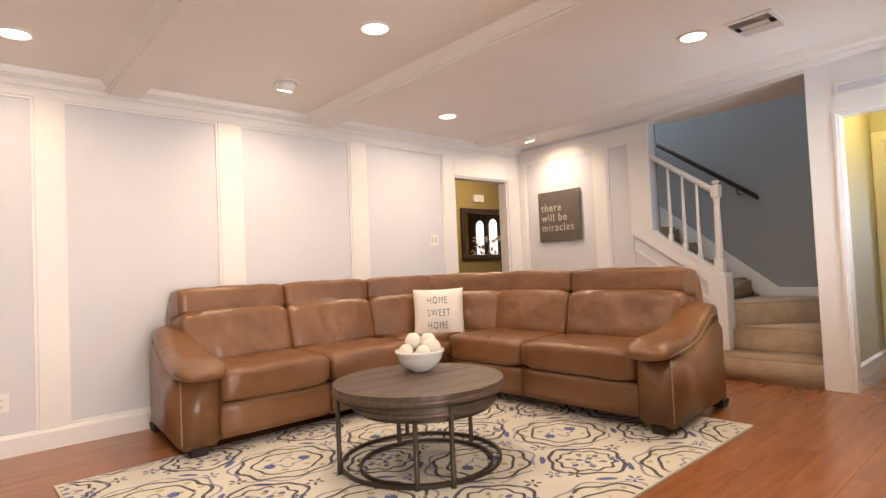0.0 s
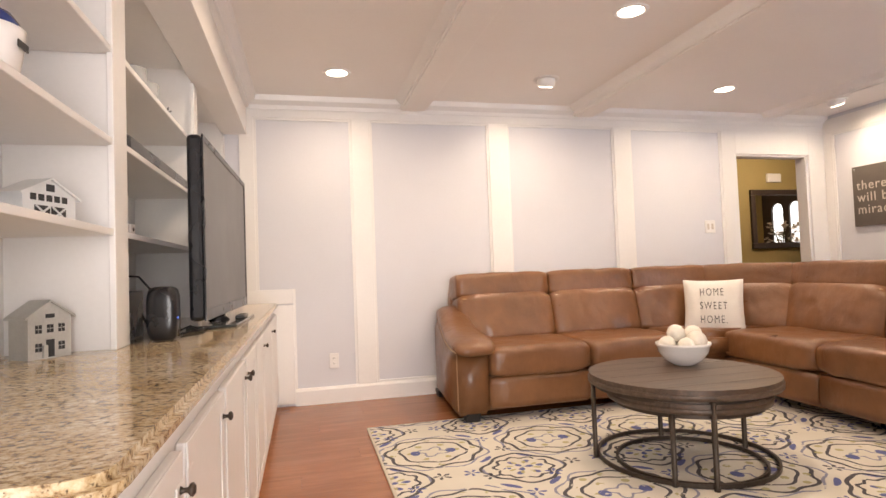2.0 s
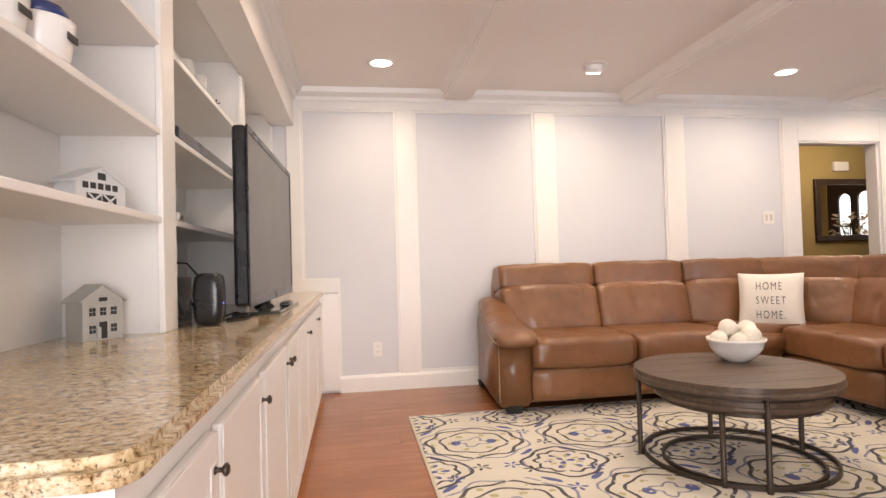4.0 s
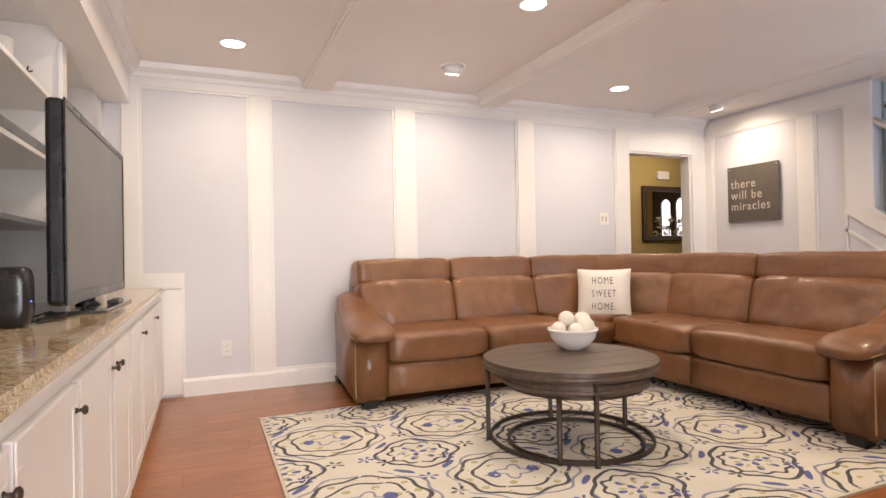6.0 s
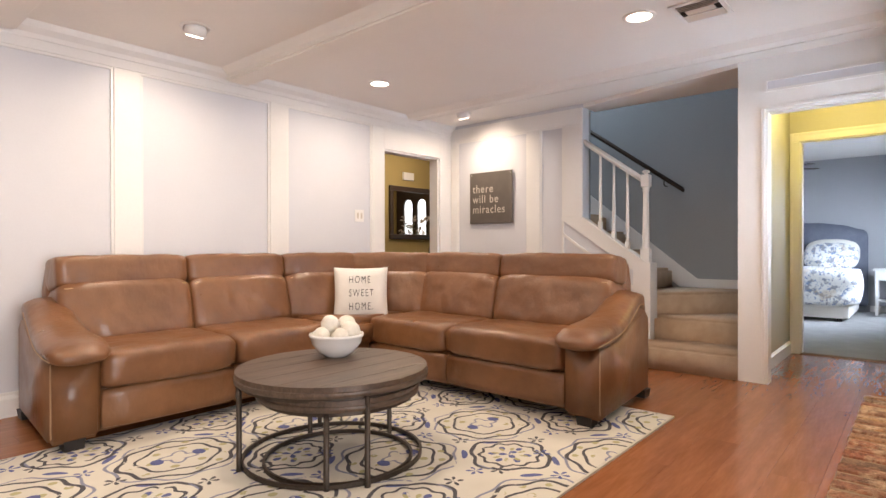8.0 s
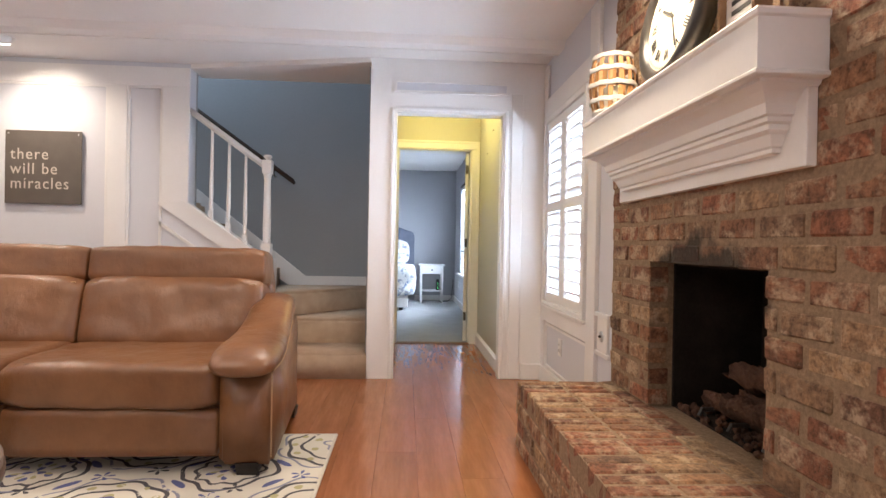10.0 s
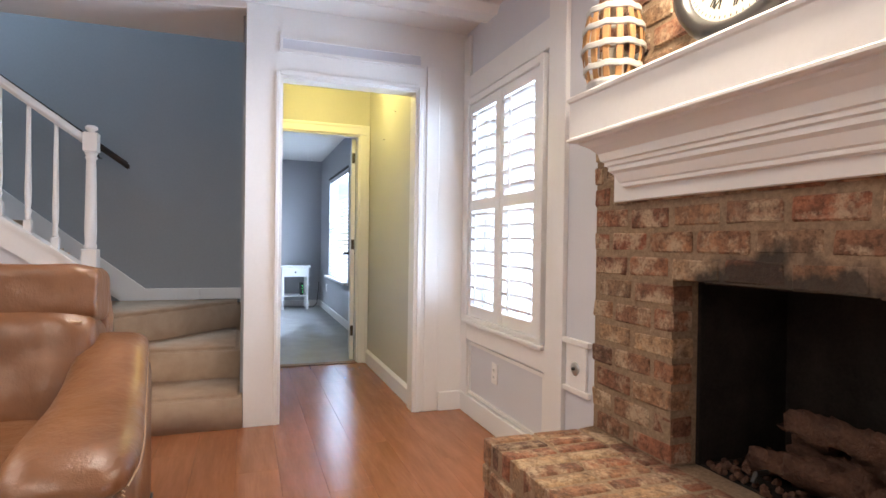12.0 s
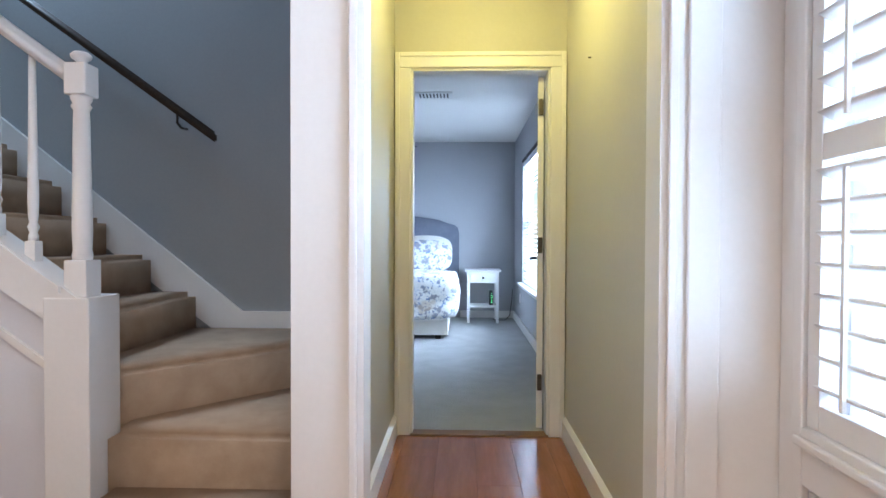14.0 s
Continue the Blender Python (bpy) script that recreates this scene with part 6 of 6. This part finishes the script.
LEAF = soft_mat("dry_leaf", (0.10, 0.10, 0.05), (0.18, 0.17, 0.09), 0.8, 20, 90, 0.2)
PETAL = soft_mat("cream_petal", (0.55, 0.48, 0.38), (0.68, 0.61, 0.52), 0.8, 20, 90, 0.2)
va = empty("flower_vase", pose(7.86, 6.95, 0.84), label="grey vase of cream dried flowers on the console", category="vase")
part("vase", lathe(bmesh.new(), [(0.07, 0), (0.10, 0.08), (0.10, 0.16), (0.06, 0.26), (0.075, 0.30), (0.06, 0.30)], seg=24), VASE, va, "", True)
random.seed(5)
for k in range(13):
    a, r, h = random.uniform(0, 6.28), random.uniform(0.05, 0.30), random.uniform(0.42, 0.80)
    tip = Vector((r * math.cos(a), 0.5 * r * math.sin(a), h))
    s = part("stem", tube(bmesh.new(), [(0, 0, 0.2), tuple(tip * 0.5 + Vector((0, 0, 0.2))), tuple(tip)], 0.005, 5), LEAF, va)
    bm = bmesh.new()
    for j in range(9):
        c = tip + Vector((random.uniform(-1, 1), random.uniform(-1, 1), random.uniform(-1, 1))) * 0.045
        bmesh.ops.create_icosphere(bm, subdivisions=1, radius=random.uniform(0.015, 0.03), matrix=Matrix.Translation(c) @ Matrix.Diagonal((1, 1, 0.5, 1)))
    part("blossom", bm, PETAL, s)
thing("decor_bowl", lathe(bmesh.new(), [(0.05, 0.84), (0.12, 0.90), (0.13, 0.94), (0.115, 0.94), (0.04, 0.86)], (6.86, 6.95, 0), 24), CERAMIC, "pale bowl on the dark console table", "bowl", smooth=True)

# ---- laid pieces: floor planks and bricks ----
random.seed(11)
def plank_mesh(length, width):
    bm = boxes((0, length, 0, width, -0.008, 0.0))
    bmesh.ops.bevel(bm, geom=[e for e in bm.edges if all(v.co.z > -0.001 for v in e.verts)], offset=0.0006, segments=1, affect='EDGES')
    me = bpy.data.meshes.new("plank")
    bm.to_mesh(me)
    bm.free()
    me.materials.append(FLOOR)
    return me


PW, PL = 0.192, 1.38
full = plank_mesh(PL - 0.0005, PW - 0.0005)
y, row = YB, 0
while y < YN:
    x = XB - (row * 0.53 % PL)
    while x < 6.50:
        lo, hi = max(x, XB), min(x + PL, 6.50)
        if y < -0.2 - PW:
            hi = min(hi, 1.4)
        if hi - lo > 0.05:
            if hi - lo > PL - 0.01:
                me, at = full, x
            else:
                me, at = plank_mesh(hi - lo - 0.0005, PW - 0.0005), lo
            ob = new("plank", me)
            ob.parent = base
            ob.matrix_basis = pose(at, y, 0)
        x += PL
    y += PW
    row += 1


def brick_mesh(l, d, h, k):
    """A worn brick, centred, with uneven corners."""
    bm = bmesh.new()
    bmesh.ops.create_cube(bm, size=1.0)
    for v in bm.verts:
        v.co = Vector((v.co.x * l, v.co.y * d, v.co.z * h))
    bmesh.ops.bevel(bm, geom=bm.edges[:], offset=0.006, segments=1, affect='EDGES')
    for v in bm.verts:
        v.co += Vector((noise.noise(v.co * 40 + Vector((k, 0, 0))), noise.noise(v.co * 40 + Vector((0, k, 3))), noise.noise(v.co * 40 + Vector((5, 0, k))))) * 0.006
    me = bpy.data.meshes.new("brick")
    bm.to_mesh(me)
    bm.free()
    me.materials.append(BRICK)
    return me


BL, BH, BJ = 0.195, 0.069, 0.020
kit = [brick_mesh(BL, 0.09, BH, k) for k in range(8)]
halves = [brick_mesh(0.091, 0.09, BH, k) for k in range(4)]
heads = [brick_mesh(0.062, 0.195, 0.09, k) for k in range(6)]


def lay(me, parent, m):
    ob = new("brick", me)
    ob.parent = parent
    ob.matrix_basis = m


def course(parent, x0, x1, z, y, turn, shift):
    """One course along x (turn 0) or y (turn 90) of stretchers between x0 and x1."""
    x = x0 - shift
    while x < x1 - 0.03:
        lo, hi = max(x, x0), min(x + BL, x1)
        w = hi - lo
        if w > 0.045:
            me = random.choice(kit) if w > 0.17 else random.choice(halves)
            s = w / (BL if w > 0.17 else 0.091)
            c = (lo + hi) / 2
            out = random.uniform(-0.002, 0.006) if not turn else random.uniform(0.0, 0.004)
            m = pose(c, y + out, z + random.uniform(-0.002, 0.002), random.uniform(-0.6, 0.6), random.uniform(-0.8, 0.8), 180 * random.randint(0, 1) + random.uniform(-0.6, 0.6)) if not turn else pose(y + out, c, z, 0, 0, 90)
            lay(me, parent, m @ Matrix.Diagonal((s, 1, 1, 1)))
        x += BL + BJ


row, z = 0, HZ + 0.04
while z < CZ - 0.03:
    shift = (BL + BJ) / 2 * (row % 2)
    if z < OZ - 0.02:
        course(chim, FX0 + 0.15, OX0, z, FY - 0.045, 0, shift)
        course(chim, OX1, FX1, z, FY - 0.045, 0, shift)
    elif 1.27 < z < 1.60:
        course(chim, FX0 + 0.15, 2.06, z, FY - 0.045, 0, shift)
        course(chim, 3.31, FX1, z, FY - 0.045, 0, shift)
    else:
        course(chim, FX0 + 0.15, FX1, z, FY - 0.045, 0, shift)
    z += BH + BJ
    row += 1
# hearth: rowlock top and stretcher front
for k, yc in enumerate((HY - 0.10, HY - 0.308)):
    x = FX1 - 0.033
    while x > FX0 + 0.2:
        lay(random.choice(heads), hearth, pose(x, yc + random.uniform(-0.003, 0.003), HZ - 0.043 + random.uniform(-0.002, 0.002), random.uniform(-0.8, 0.8), random.uniform(-1, 1), random.uniform(-0.6, 0.6)))
        x -= 0.078
x = FX1 - 0.10
while x > FX0 + 0.2:
    lay(random.choice(kit), hearth, pose(x, HY - 0.46, HZ - 0.033))
    x -= 0.208
for r in range(3):
    course(hearth, FX0 + 0.2, FX1, 0.036 + r * (BH + 0.014), HY - 0.045, 0, 0.1 * (r % 2))
    course(hearth, FY + 0.02, HY - 0.1, 0.036 + r * (BH + 0.014), FX1 - 0.045, 90, 0.1 * (r % 2))
